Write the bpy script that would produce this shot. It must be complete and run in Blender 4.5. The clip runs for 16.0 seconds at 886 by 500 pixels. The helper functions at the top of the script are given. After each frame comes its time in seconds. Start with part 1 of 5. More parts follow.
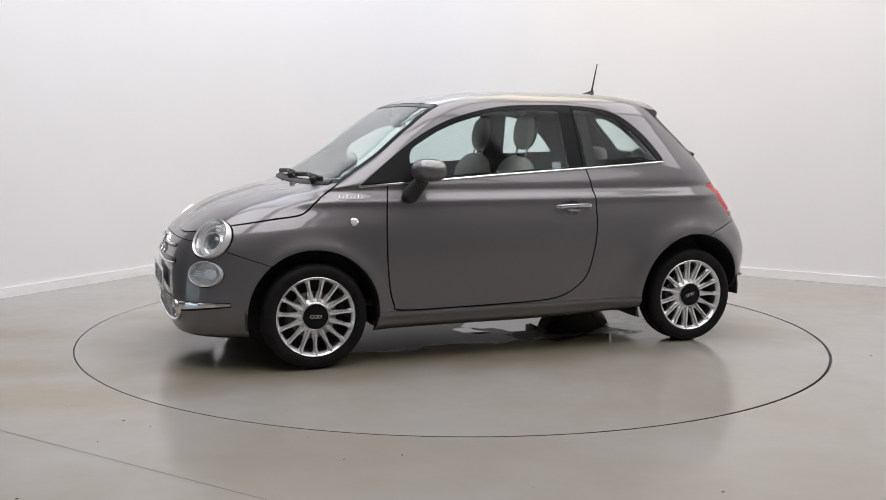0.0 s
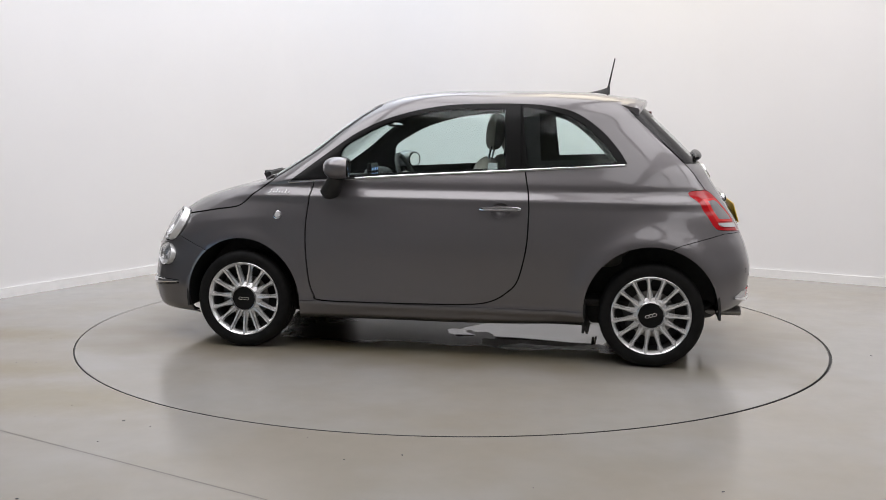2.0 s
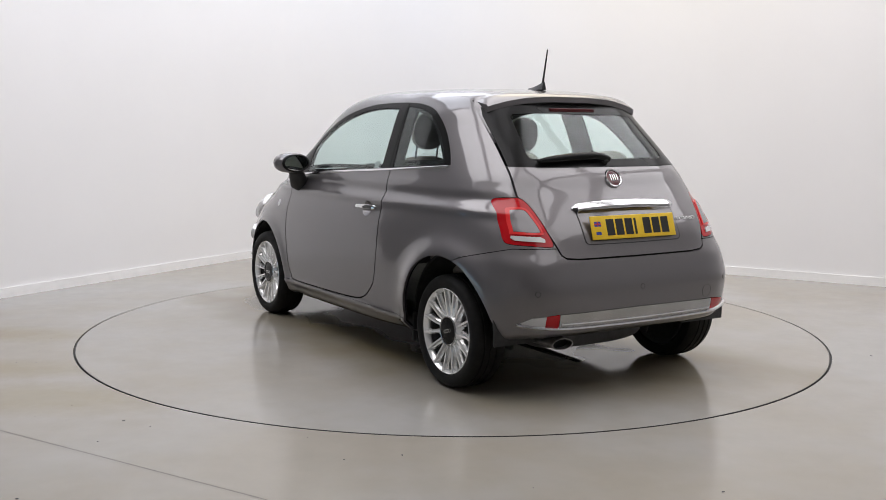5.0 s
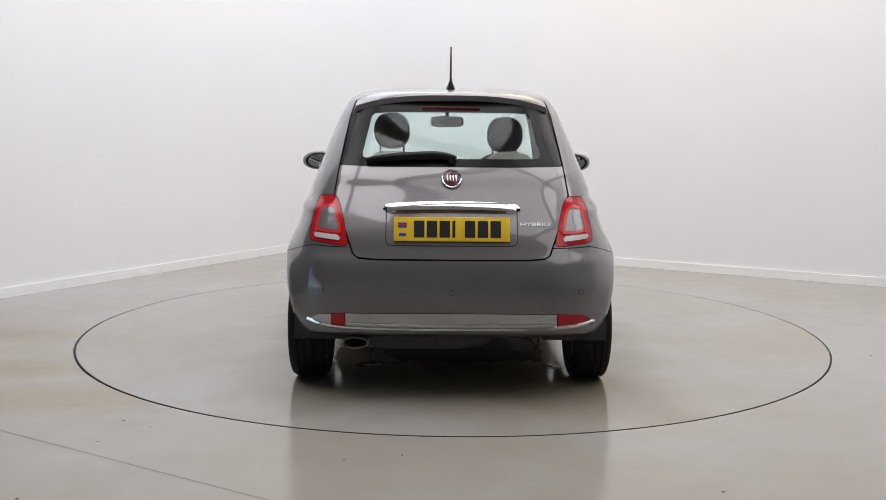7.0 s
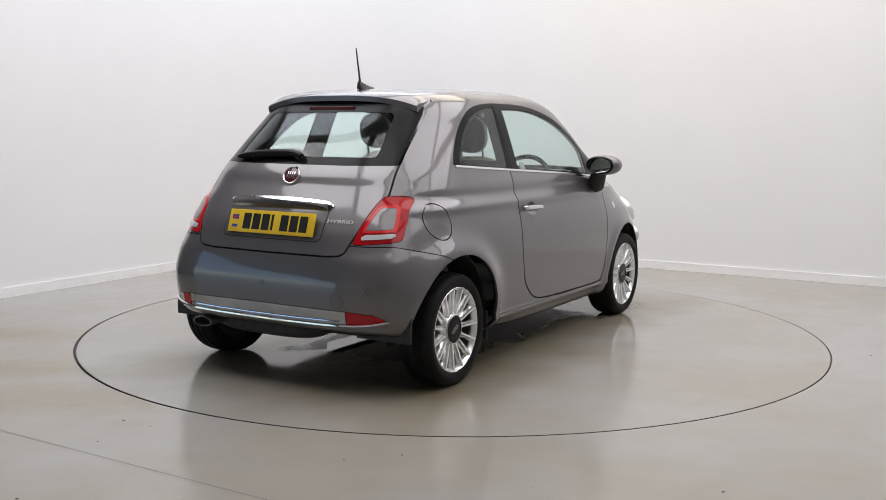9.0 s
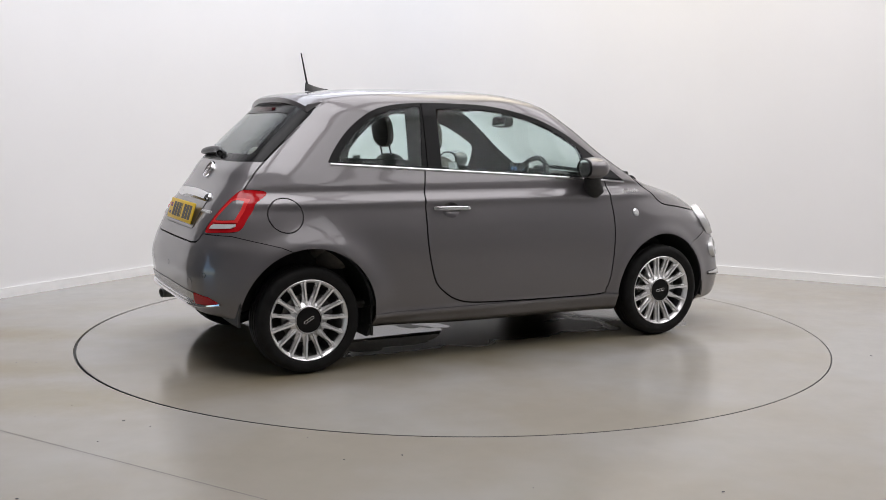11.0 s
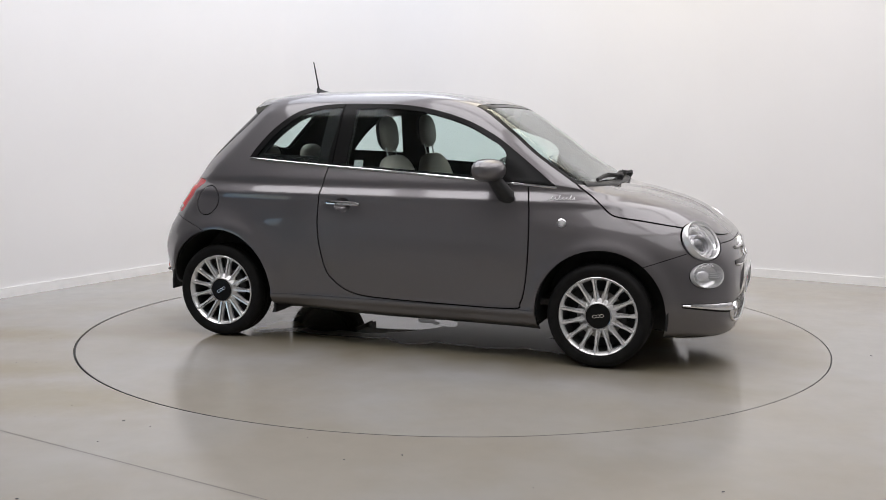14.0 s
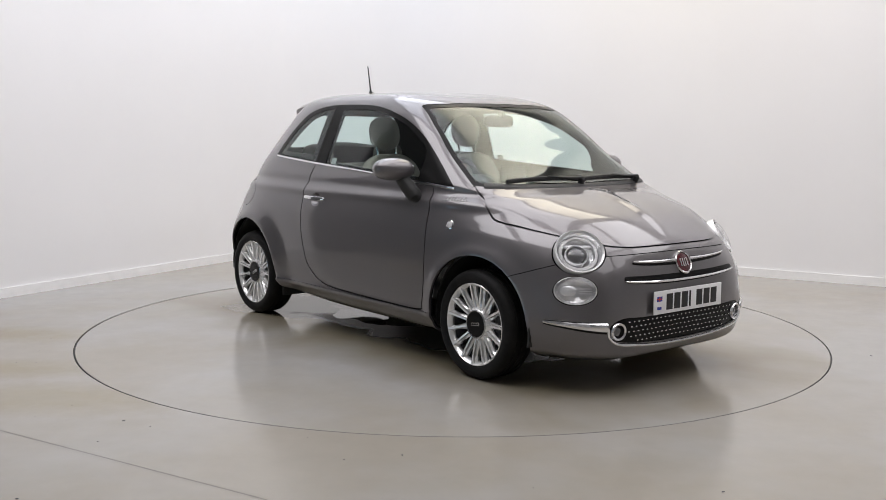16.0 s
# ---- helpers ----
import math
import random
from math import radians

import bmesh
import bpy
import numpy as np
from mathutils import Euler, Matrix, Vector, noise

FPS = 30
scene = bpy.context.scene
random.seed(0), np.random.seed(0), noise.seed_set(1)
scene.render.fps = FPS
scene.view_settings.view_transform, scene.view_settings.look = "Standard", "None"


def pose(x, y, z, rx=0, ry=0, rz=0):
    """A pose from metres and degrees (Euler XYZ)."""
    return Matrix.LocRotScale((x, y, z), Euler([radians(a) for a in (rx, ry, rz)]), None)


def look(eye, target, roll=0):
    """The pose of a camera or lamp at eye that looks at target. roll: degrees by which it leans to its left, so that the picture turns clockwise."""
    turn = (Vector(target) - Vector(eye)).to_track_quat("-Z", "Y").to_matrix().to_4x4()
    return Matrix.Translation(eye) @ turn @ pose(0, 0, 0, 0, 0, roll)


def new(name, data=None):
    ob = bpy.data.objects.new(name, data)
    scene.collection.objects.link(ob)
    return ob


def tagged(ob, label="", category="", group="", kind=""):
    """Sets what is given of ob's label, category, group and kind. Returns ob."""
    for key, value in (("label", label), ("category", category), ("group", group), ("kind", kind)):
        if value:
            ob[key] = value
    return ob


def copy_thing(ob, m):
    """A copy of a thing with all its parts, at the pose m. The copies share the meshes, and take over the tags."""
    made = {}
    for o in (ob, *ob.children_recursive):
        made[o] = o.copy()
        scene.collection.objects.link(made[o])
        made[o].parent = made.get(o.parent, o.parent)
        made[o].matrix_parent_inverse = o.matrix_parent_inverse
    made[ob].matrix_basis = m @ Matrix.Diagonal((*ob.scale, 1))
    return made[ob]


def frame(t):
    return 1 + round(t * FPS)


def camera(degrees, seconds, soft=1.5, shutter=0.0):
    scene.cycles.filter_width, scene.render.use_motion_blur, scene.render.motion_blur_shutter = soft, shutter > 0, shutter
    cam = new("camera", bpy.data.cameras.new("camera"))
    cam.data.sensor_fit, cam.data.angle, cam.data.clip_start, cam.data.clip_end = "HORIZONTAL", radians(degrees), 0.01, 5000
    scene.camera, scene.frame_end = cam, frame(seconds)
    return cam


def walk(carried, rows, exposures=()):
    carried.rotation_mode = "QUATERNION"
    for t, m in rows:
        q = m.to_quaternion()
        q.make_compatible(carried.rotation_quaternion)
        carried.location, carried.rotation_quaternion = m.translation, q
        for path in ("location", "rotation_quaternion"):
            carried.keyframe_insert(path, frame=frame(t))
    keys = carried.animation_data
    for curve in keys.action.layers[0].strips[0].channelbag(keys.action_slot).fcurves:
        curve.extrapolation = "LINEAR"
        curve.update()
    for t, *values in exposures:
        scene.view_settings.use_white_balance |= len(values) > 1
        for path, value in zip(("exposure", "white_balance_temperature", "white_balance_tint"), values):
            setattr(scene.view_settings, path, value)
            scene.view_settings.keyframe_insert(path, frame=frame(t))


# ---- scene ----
from mathutils.bvhtree import BVHTree

# ---------------------------------------------------------------- camera
EYE, TARGET, LEAN = (0, -6.2614, 1.2686), (-0.0585, -0.0468, 0.5055), 0.482
cam = camera(47.975, 16.0, soft=0.55)
walk(cam, [(0, look(EYE, TARGET, LEAN)), (16, look(EYE, TARGET, LEAN))])

# ---------------------------------------------------------------- world and light
scene.view_settings.exposure = 0.05
world = bpy.data.worlds.new("world")
scene.world = world
world.use_nodes = True
sky = world.node_tree.nodes.new("ShaderNodeTexSky")
sky.sky_type, sky.sun_disc = "NISHITA", False
sky.sun_elevation, sky.sun_rotation = radians(55), radians(150)
sky.ozone_density, sky.dust_density = 4.0, 0.4
world.node_tree.links.new(sky.outputs[0], world.node_tree.nodes["Background"].inputs[0])
world.node_tree.nodes["Background"].inputs[1].default_value = 0.19

# the room: a corner behind the turntable, walls square to one another
CORNER = Vector((-1.24, 4.59, 0))
ROOM_TURN = 60.6          # heading of the long wall
ROOM_H = 4.2
ROOM = pose(CORNER.x, CORNER.y, 0, 0, 0, ROOM_TURN + 180)   # x runs along one wall, y along the other
ROOM_X, ROOM_Y = 13.0, 11.0


def ceiling_lamp_light(x, y, sx, sy, watts, colour):
    data = bpy.data.lights.new("ceiling_light", "AREA")
    data.shape, data.size, data.size_y, data.energy, data.color = "RECTANGLE", sx, sy, watts, colour
    ob = new("ceiling_light", data)
    ob.matrix_basis = ROOM @ pose(x, y, ROOM_H - 0.10, 0, 0, 0)
    return ob


# unseen panels stand in for overhead light; row j = 3 is added to brighten the car
LAMPS = [(1.25 + 2.3 * i, 1.25 + 2.3 * j) for i in range(3) for j in range(4)]
OLD_LAMPS = (LAMPS[1],)
WATTS = (31, 31, 30, 27, 27, 30, 28, 16, 40, 40, 14, 12)      # the side by the doorway is lit more strongly
for (lx, ly), watts in zip(LAMPS, WATTS):
    near = lx + ly < 5          # the tubes nearest the corner are cooler, one other is old and yellow
    ceiling_lamp_light(lx, ly, 2.08, 1.96, watts, (1.07, 0.985, 0.87) if (lx, ly) in OLD_LAMPS else (0.91, 0.975, 1.11) if near else (1.0, 0.98, 1.02))


# ---------------------------------------------------------------- materials
def material(name, base=(0.5, 0.5, 0.5), rough=0.5, metal=0.0, coat=0.0, spec=0.5, glow=0.0, transmission=0.0, ior=1.45):
    m = bpy.data.materials.new(name)
    m.use_nodes = True
    b = m.node_tree.nodes["Principled BSDF"]
    b.inputs["Base Color"].default_value = (*base, 1)
    b.inputs["Roughness"].default_value = rough
    b.inputs["Metallic"].default_value = metal
    b.inputs["Coat Weight"].default_value = coat
    b.inputs["Coat Roughness"].default_value = 0.03
    b.inputs["Specular IOR Level"].default_value = spec
    b.inputs["IOR"].default_value = ior
    b.inputs["Transmission Weight"].default_value = transmission
    if glow:
        b.inputs["Emission Color"].default_value = (*base, 1)
        b.inputs["Emission Strength"].default_value = glow
    return m


def node(m, kind, **inputs):
    n = m.node_tree.nodes.new(kind)
    for key, value in inputs.items():
        n.inputs[key.replace("_", " ")].default_value = value
    return n


def link(m, a, b):
    m.node_tree.links.new(a, b)


def mottled(m, dark, light, scale, detail=6.0, bump=0.0, bump_scale=None, rough=None):
    """Base colour wandering between two tones at two scales, with fine relief."""
    b = m.node_tree.nodes["Principled BSDF"]
    co = node(m, "ShaderNodeTexCoord")
    big = node(m, "ShaderNodeTexNoise", Scale=scale, Detail=detail, Roughness=0.6)
    fine = node(m, "ShaderNodeTexNoise", Scale=bump_scale or scale * 14, Detail=3.0)
    link(m, co.outputs["Object"], big.inputs["Vector"])
    link(m, co.outputs["Object"], fine.inputs["Vector"])
    add = node(m, "ShaderNodeMath")
    add.operation = "MULTIPLY_ADD"
    link(m, fine.outputs["Fac"], add.inputs[0])
    add.inputs[1].default_value = 0.35
    link(m, big.outputs["Fac"], add.inputs[2])
    ramp = node(m, "ShaderNodeValToRGB")
    ramp.color_ramp.elements[0].position, ramp.color_ramp.elements[1].position = 0.45, 0.9
    ramp.color_ramp.elements[0].color, ramp.color_ramp.elements[1].color = (*dark, 1), (*light, 1)
    link(m, add.outputs[0], ramp.inputs[0])
    link(m, ramp.outputs[0], b.inputs["Base Color"])
    if rough:
        mr = node(m, "ShaderNodeMapRange")
        mr.inputs[1].default_value, mr.inputs[2].default_value = 0.35, 0.7
        mr.inputs[3].default_value, mr.inputs[4].default_value = rough
        link(m, big.outputs["Fac"], mr.inputs[0])
        link(m, mr.outputs[0], b.inputs["Roughness"])
    if bump:
        bn = node(m, "ShaderNodeBump", Strength=bump, Distance=0.002)
        link(m, fine.outputs["Fac"], bn.inputs["Height"])
        link(m, bn.outputs[0], b.inputs["Normal"])
    return m


PAINT = material("grey_metallic_paint", (0.19, 0.184, 0.188), 0.42, 0.72, coat=1.0)
PAINT.node_tree.nodes["Principled BSDF"].inputs["Coat Roughness"].default_value = 0.06
PAINT.node_tree.nodes["Principled BSDF"].inputs["Coat IOR"].default_value = 1.6
flake = node(PAINT, "ShaderNodeTexVoronoi", Scale=900.0)
fco = node(PAINT, "ShaderNodeTexCoord")
link(PAINT, fco.outputs["Object"], flake.inputs["Vector"])
framp = node(PAINT, "ShaderNodeValToRGB")
framp.color_ramp.elements[0].color, framp.color_ramp.elements[1].color = (0.122, 0.114, 0.117, 1), (0.153, 0.144, 0.149, 1)
link(PAINT, flake.outputs["Color"], framp.inputs[0])
link(PAINT, framp.outputs[0], PAINT.node_tree.nodes["Principled BSDF"].inputs["Base Color"])
GLOSS_BLACK = material("gloss_black_trim", (0.01, 0.01, 0.01), 0.2, spec=0.12)
PLASTIC = mottled(material("black_plastic", (0.02, 0.02, 0.02), 0.55), (0.012, 0.012, 0.012), (0.03, 0.03, 0.03), 30, bump=0.2)
RUBBER = mottled(material("tyre_rubber", (0.01, 0.01, 0.01), 0.6, spec=0.18), (0.006, 0.006, 0.006), (0.014, 0.0135, 0.013), 18, bump=0.15)
ALLOY = mottled(material("silver_alloy", (0.7, 0.7, 0.7), 0.25, 0.65, coat=0.6), (0.80, 0.80, 0.80), (0.9, 0.9, 0.89), 12)
STEEL = mottled(material("brake_steel", (0.3, 0.3, 0.3), 0.4, 0.9), (0.18, 0.17, 0.16), (0.4, 0.39, 0.38), 25)
CHROME = material("chrome", (0.74, 0.74, 0.75), 0.09, 1.0)
SATIN = mottled(material("satin_silver", (0.6, 0.6, 0.6), 0.25, 0.9), (0.36, 0.36, 0.36), (0.45, 0.45, 0.45), 8)
PALE_RIM = material("pale_silver_rim", (0.72, 0.72, 0.72), 0.25, 0.35, coat=0.6)
GLASS = material("window_glass", (0.83, 0.925, 0.905), 0.0, transmission=1.0, ior=1.25)
LENS = material("clear_lens", (0.97, 0.97, 0.97), 0.01, transmission=1.0, ior=1.4)
RED = material("red_lens", (0.40, 0.005, 0.009), 0.10, coat=0.25, spec=0.3)
BRAKE_RED = material("dark_red_lens", (0.06, 0.004, 0.006), 0.25)
RED_DEEP = material("bright_red_light_guide", (0.62, 0.03, 0.03), 0.12, coat=0.3, spec=0.3)
WHITE_LENS = material("white_lens", (0.52, 0.52, 0.52), 0.15, coat=1.0)
REFLECTOR = material("lamp_reflector", (0.78, 0.78, 0.79), 0.18, 0.6)
DARK_LAMP = material("dark_lamp_bowl", (0.10, 0.10, 0.105), 0.06, 0.3, coat=1.0)
YELLOW = mottled(material("yellow_plate", (0.75, 0.5, 0.02), 0.4), (0.72, 0.47, 0.015), (0.8, 0.54, 0.03), 20)
PAPER = mottled(material("grey_paper", (0.4, 0.42, 0.41), 0.6), (0.22, 0.24, 0.235), (0.34, 0.36, 0.35), 60)
SCREEN_ICON = material("screen_icon", (0.25, 0.42, 0.8), 0.4, glow=0.5)
WHITE_PLATE = mottled(material("white_plate", (0.72, 0.72, 0.72), 0.4), (0.8, 0.8, 0.81), (0.88, 0.88, 0.88), 20)
INK = material("black_ink", (0.015, 0.015, 0.015), 0.4)
BLUE_INK = material("blue_ink", (0.03, 0.05, 0.3), 0.4)
RED_INK = material("red_ink", (0.5, 0.03, 0.03), 0.4)
MAROON = material("maroon_enamel", (0.075, 0.009, 0.014), 0.25, coat=0.6)
CREAM = mottled(material("cream_fabric", (0.5, 0.46, 0.4), 0.8), (0.23, 0.21, 0.185), (0.31, 0.285, 0.25), 40, bump=0.3)
DARK_FABRIC = mottled(material("dark_fabric", (0.05, 0.045, 0.042), 0.85), (0.045, 0.04, 0.038), (0.08, 0.075, 0.07), 40, bump=0.3)
LINING = mottled(material("black_lining", (0.012, 0.012, 0.012), 0.9, spec=0.1), (0.008, 0.008, 0.008), (0.016, 0.016, 0.016), 25)
TRIM_DARK = mottled(material("dark_interior_trim", (0.05, 0.05, 0.05), 0.7), (0.035, 0.035, 0.036), (0.06, 0.06, 0.06), 25)
TRIM_CREAM = mottled(material("cream_interior_trim", (0.5, 0.46, 0.4), 0.5), (0.25, 0.225, 0.2), (0.31, 0.285, 0.25), 20)
MIRROR = material("mirror_glass", (0.9, 0.9, 0.9), 0.01, 1.0)
WALL = mottled(material("white_wall_paint", (0.8, 0.79, 0.78), 0.75), (0.79, 0.782, 0.785), (0.815, 0.807, 0.81), 0.9, bump=0.15, bump_scale=160)
SKIRT = mottled(material("white_baseboard_paint", (0.8, 0.8, 0.79), 0.4), (0.82, 0.815, 0.81), (0.88, 0.875, 0.87), 3)
CEILING = mottled(material("ceiling_paint", (0.78, 0.78, 0.77), 0.8), (0.75, 0.75, 0.74), (0.8, 0.8, 0.79), 2)
LAMP_GLOW = material("lamp_diffuser", (1.0, 0.977, 0.985), 0.5, glow=0.45)
LAMP_GLOW_OLD = material("yellowed_lamp_diffuser", (1.0, 0.93, 0.66), 0.5, glow=0.45)
# two tones for walls out of view, chosen for the car's reflections
UNSEEN_DARK_WALL = mottled(material("unseen_dark_grey_wall", (0.08, 0.08, 0.08), 0.7), (0.06, 0.06, 0.061), (0.09, 0.09, 0.09), 1.5, bump=0.15)
UNSEEN_GREY_WALL = mottled(material("unseen_light_grey_wall", (0.5, 0.5, 0.5), 0.7), (0.46, 0.46, 0.465), (0.54, 0.54, 0.54), 1.5, bump=0.15)


def floor_material(name, wet):
    m = material(name, (0.4, 0.39, 0.37), 0.3)
    b = m.node_tree.nodes["Principled BSDF"]
    co = node(m, "ShaderNodeTexCoord")
    big = node(m, "ShaderNodeTexNoise", Scale=0.55, Detail=5.0, Roughness=0.55)
    mid = node(m, "ShaderNodeTexNoise", Scale=6.0, Detail=6.0, Roughness=0.65)
    speck = node(m, "ShaderNodeTexNoise", Scale=220.0, Detail=2.0)
    for n in (big, mid, speck):
        link(m, co.outputs["Object"], n.inputs["Vector"])
    ramp = node(m, "ShaderNodeValToRGB")
    ramp.color_ramp.elements[0].position, ramp.color_ramp.elements[1].position = 0.40, 0.62
    ramp.color_ramp.elements[0].color, ramp.color_ramp.elements[1].color = (0.305, 0.280, 0.238, 1), (0.335, 0.326, 0.311, 1)
    link(m, big.outputs["Fac"], ramp.inputs[0])
    tone = node(m, "ShaderNodeMapRange")
    tone.inputs[1].default_value, tone.inputs[2].default_value = 0.3, 0.7
    tone.inputs[3].default_value, tone.inputs[4].default_value = 0.975, 1.02
    link(m, mid.outputs["Fac"], tone.inputs[0])
    mul = node(m, "ShaderNodeMix")
    mul.data_type, mul.blend_type = "RGBA", "MULTIPLY"
    mul.inputs[0].default_value = 1.0
    link(m, ramp.outputs[0], mul.inputs[6])
    link(m, tone.outputs[0], mul.inputs[7])
    colour = mul.outputs[2]
    rough = node(m, "ShaderNodeMapRange")
    rough.inputs[1].default_value, rough.inputs[2].default_value = 0.3, 0.7
    rough.inputs[3].default_value, rough.inputs[4].default_value = 0.15, 0.21
    link(m, mid.outputs["Fac"], rough.inputs[0])
    link(m, rough.outputs[0], b.inputs["Roughness"])
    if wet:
        # water dripped from the washed car, plus its painted shade: an irregular, outlined patch
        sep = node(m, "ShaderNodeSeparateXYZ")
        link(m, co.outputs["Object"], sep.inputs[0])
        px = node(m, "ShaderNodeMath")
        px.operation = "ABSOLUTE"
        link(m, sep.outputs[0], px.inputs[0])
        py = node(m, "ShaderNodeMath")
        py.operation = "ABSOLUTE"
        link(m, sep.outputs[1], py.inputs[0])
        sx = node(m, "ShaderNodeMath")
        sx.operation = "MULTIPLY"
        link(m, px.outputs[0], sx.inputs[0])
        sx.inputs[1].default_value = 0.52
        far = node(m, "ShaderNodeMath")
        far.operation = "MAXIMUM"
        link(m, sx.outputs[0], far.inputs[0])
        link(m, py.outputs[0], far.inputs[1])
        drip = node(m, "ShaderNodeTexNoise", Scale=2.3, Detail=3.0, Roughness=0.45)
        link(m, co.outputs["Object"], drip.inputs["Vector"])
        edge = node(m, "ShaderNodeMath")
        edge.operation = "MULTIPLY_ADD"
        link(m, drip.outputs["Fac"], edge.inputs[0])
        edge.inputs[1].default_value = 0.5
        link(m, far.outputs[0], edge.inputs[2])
        # a broad damp margin and a wet middle, both tinted for the car's shade, and standing puddles behind the middle
        damp_shade = node(m, "ShaderNodeMapRange")
        damp_shade.inputs[1].default_value, damp_shade.inputs[2].default_value = 1.46, 0.92
        link(m, edge.outputs[0], damp_shade.inputs[0])
        soaked_shade = node(m, "ShaderNodeMapRange")
        soaked_shade.inputs[1].default_value, soaked_shade.inputs[2].default_value = 0.76, 0.70
        link(m, edge.outputs[0], soaked_shade.inputs[0])
        pool = node(m, "ShaderNodeMapping")
        pool.inputs["Location"].default_value = (0.62 * 1.55, -0.03 * 2.3, 0)
        pool.inputs["Scale"].default_value = (1.55, 2.3, 0)
        link(m, co.outputs["Object"], pool.inputs[0])
        reach = node(m, "ShaderNodeVectorMath")
        reach.operation = "LENGTH"
        link(m, pool.outputs[0], reach.inputs[0])
        ragged = node(m, "ShaderNodeTexNoise", Scale=3.4, Detail=2.0, Roughness=0.4)
        link(m, co.outputs["Object"], ragged.inputs["Vector"])
        shore = node(m, "ShaderNodeMath")
        shore.operation = "MULTIPLY_ADD"
        link(m, ragged.outputs["Fac"], shore.inputs[0])
        shore.inputs[1].default_value = 1.6
        link(m, reach.outputs["Value"], shore.inputs[2])
        puddle = node(m, "ShaderNodeMapRange")
        puddle.inputs[1].default_value, puddle.inputs[2].default_value = 1.66, 1.63
        link(m, shore.outputs[0], puddle.inputs[0])
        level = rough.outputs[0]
        # the first two tints also hold the car's shade and dark reflection
        for area, tint, gloss in ((damp_shade, (0.68, 0.62, 0.475, 1), 0.09), (soaked_shade, (0.20, 0.18, 0.15, 1), 0.30), (puddle, (0.9, 0.9, 0.9, 1), 0.0)):
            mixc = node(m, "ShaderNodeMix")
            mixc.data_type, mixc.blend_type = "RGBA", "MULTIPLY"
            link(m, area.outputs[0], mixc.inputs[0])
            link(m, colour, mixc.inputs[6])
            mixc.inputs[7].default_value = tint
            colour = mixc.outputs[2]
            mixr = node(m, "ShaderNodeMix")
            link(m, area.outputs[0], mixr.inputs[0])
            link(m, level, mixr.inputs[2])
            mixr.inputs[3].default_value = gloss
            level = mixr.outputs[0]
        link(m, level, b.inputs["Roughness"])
        film = node(m, "ShaderNodeMapRange")
        film.inputs[3].default_value, film.inputs[4].default_value = 0.5, 0.12
        link(m, soaked_shade.outputs[0], film.inputs[0])
        water = node(m, "ShaderNodeMix")
        link(m, puddle.outputs[0], water.inputs[0])
        link(m, film.outputs[0], water.inputs[2])
        water.inputs[3].default_value = 1.0
        link(m, water.outputs[0], b.inputs["Specular IOR Level"])
    if not wet:
        # old brown stains spread on the open floor
        for cx, cy, sx, sy in ((-2.9, -0.35, 0.9, 3.2), (-2.0, -1.75, 0.8, 2.6), (-2.6, -1.2, 0.9, 3.4)):
            mp = node(m, "ShaderNodeMapping")
            mp.vector_type = "POINT"
            mp.inputs["Location"].default_value = (-cx * sx, -cy * sy, 0)
            mp.inputs["Scale"].default_value = (sx, sy, 0)
            link(m, co.outputs["Object"], mp.inputs[0])
            ln = node(m, "ShaderNodeVectorMath")
            ln.operation = "LENGTH"
            link(m, mp.outputs[0], ln.inputs[0])
            sp = node(m, "ShaderNodeMath")
            sp.operation = "MULTIPLY_ADD"
            link(m, mid.outputs["Fac"], sp.inputs[0])
            sp.inputs[1].default_value = 0.5
            link(m, ln.outputs["Value"], sp.inputs[2])
            mk = node(m, "ShaderNodeMapRange")
            mk.inputs[1].default_value, mk.inputs[2].default_value = 1.15, 0.55
            link(m, sp.outputs[0], mk.inputs[0])
            st = node(m, "ShaderNodeMix")
            st.data_type, st.blend_type = "RGBA", "MULTIPLY"
            link(m, mk.outputs[0], st.inputs[0])
            link(m, colour, st.inputs[6])
            st.inputs[7].default_value = (0.9, 0.85, 0.71, 1)
            colour = st.outputs[2]
    link(m, colour, b.inputs["Base Color"])
    bn = node(m, "ShaderNodeBump", Strength=0.015, Distance=0.001)
    link(m, speck.outputs["Fac"], bn.inputs["Height"])
    link(m, bn.outputs[0], b.inputs["Normal"])
    return m


FLOOR = floor_material("grey_resin_floor", False)
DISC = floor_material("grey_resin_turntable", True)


# ---------------------------------------------------------------- mesh helpers
def finish(bm, name, smooth=True):
    me = bpy.data.meshes.new(name)
    bmesh.ops.recalc_face_normals(bm, faces=bm.faces)
    bm.to_mesh(me)
    bm.free()
    if smooth:
        me.shade_smooth()
        me.set_sharp_from_angle(angle=radians(38))
    return me


def part(name, bm, mat, parent=None, label="", smooth=True, m=None):
    me = bm if isinstance(bm, bpy.types.Mesh) else finish(bm, name, smooth)
    me.materials.clear()
    me.materials.append(mat)
    ob = new(name, me)
    if parent:
        ob.parent = parent
    if m is not None:
        ob.matrix_basis = m
    return tagged(ob, label)


def box(bm, x0, x1, y0, y1, z0, z1, bevel=0.0, m=None):
    r = bmesh.ops.create_cube(bm, size=1)
    t = Matrix.Translation(((x0 + x1) / 2, (y0 + y1) / 2, (z0 + z1) / 2)) @ Matrix.Diagonal((x1 - x0, y1 - y0, z1 - z0, 1))
    bmesh.ops.transform(bm, matrix=(m @ t) if m is not None else t, verts=r["verts"])
    if bevel:
        es = list({e for v in r["verts"] for e in v.link_edges})
        bmesh.ops.bevel(bm, geom=es, offset=bevel, segments=3, affect="EDGES", profile=0.5)
    return bm


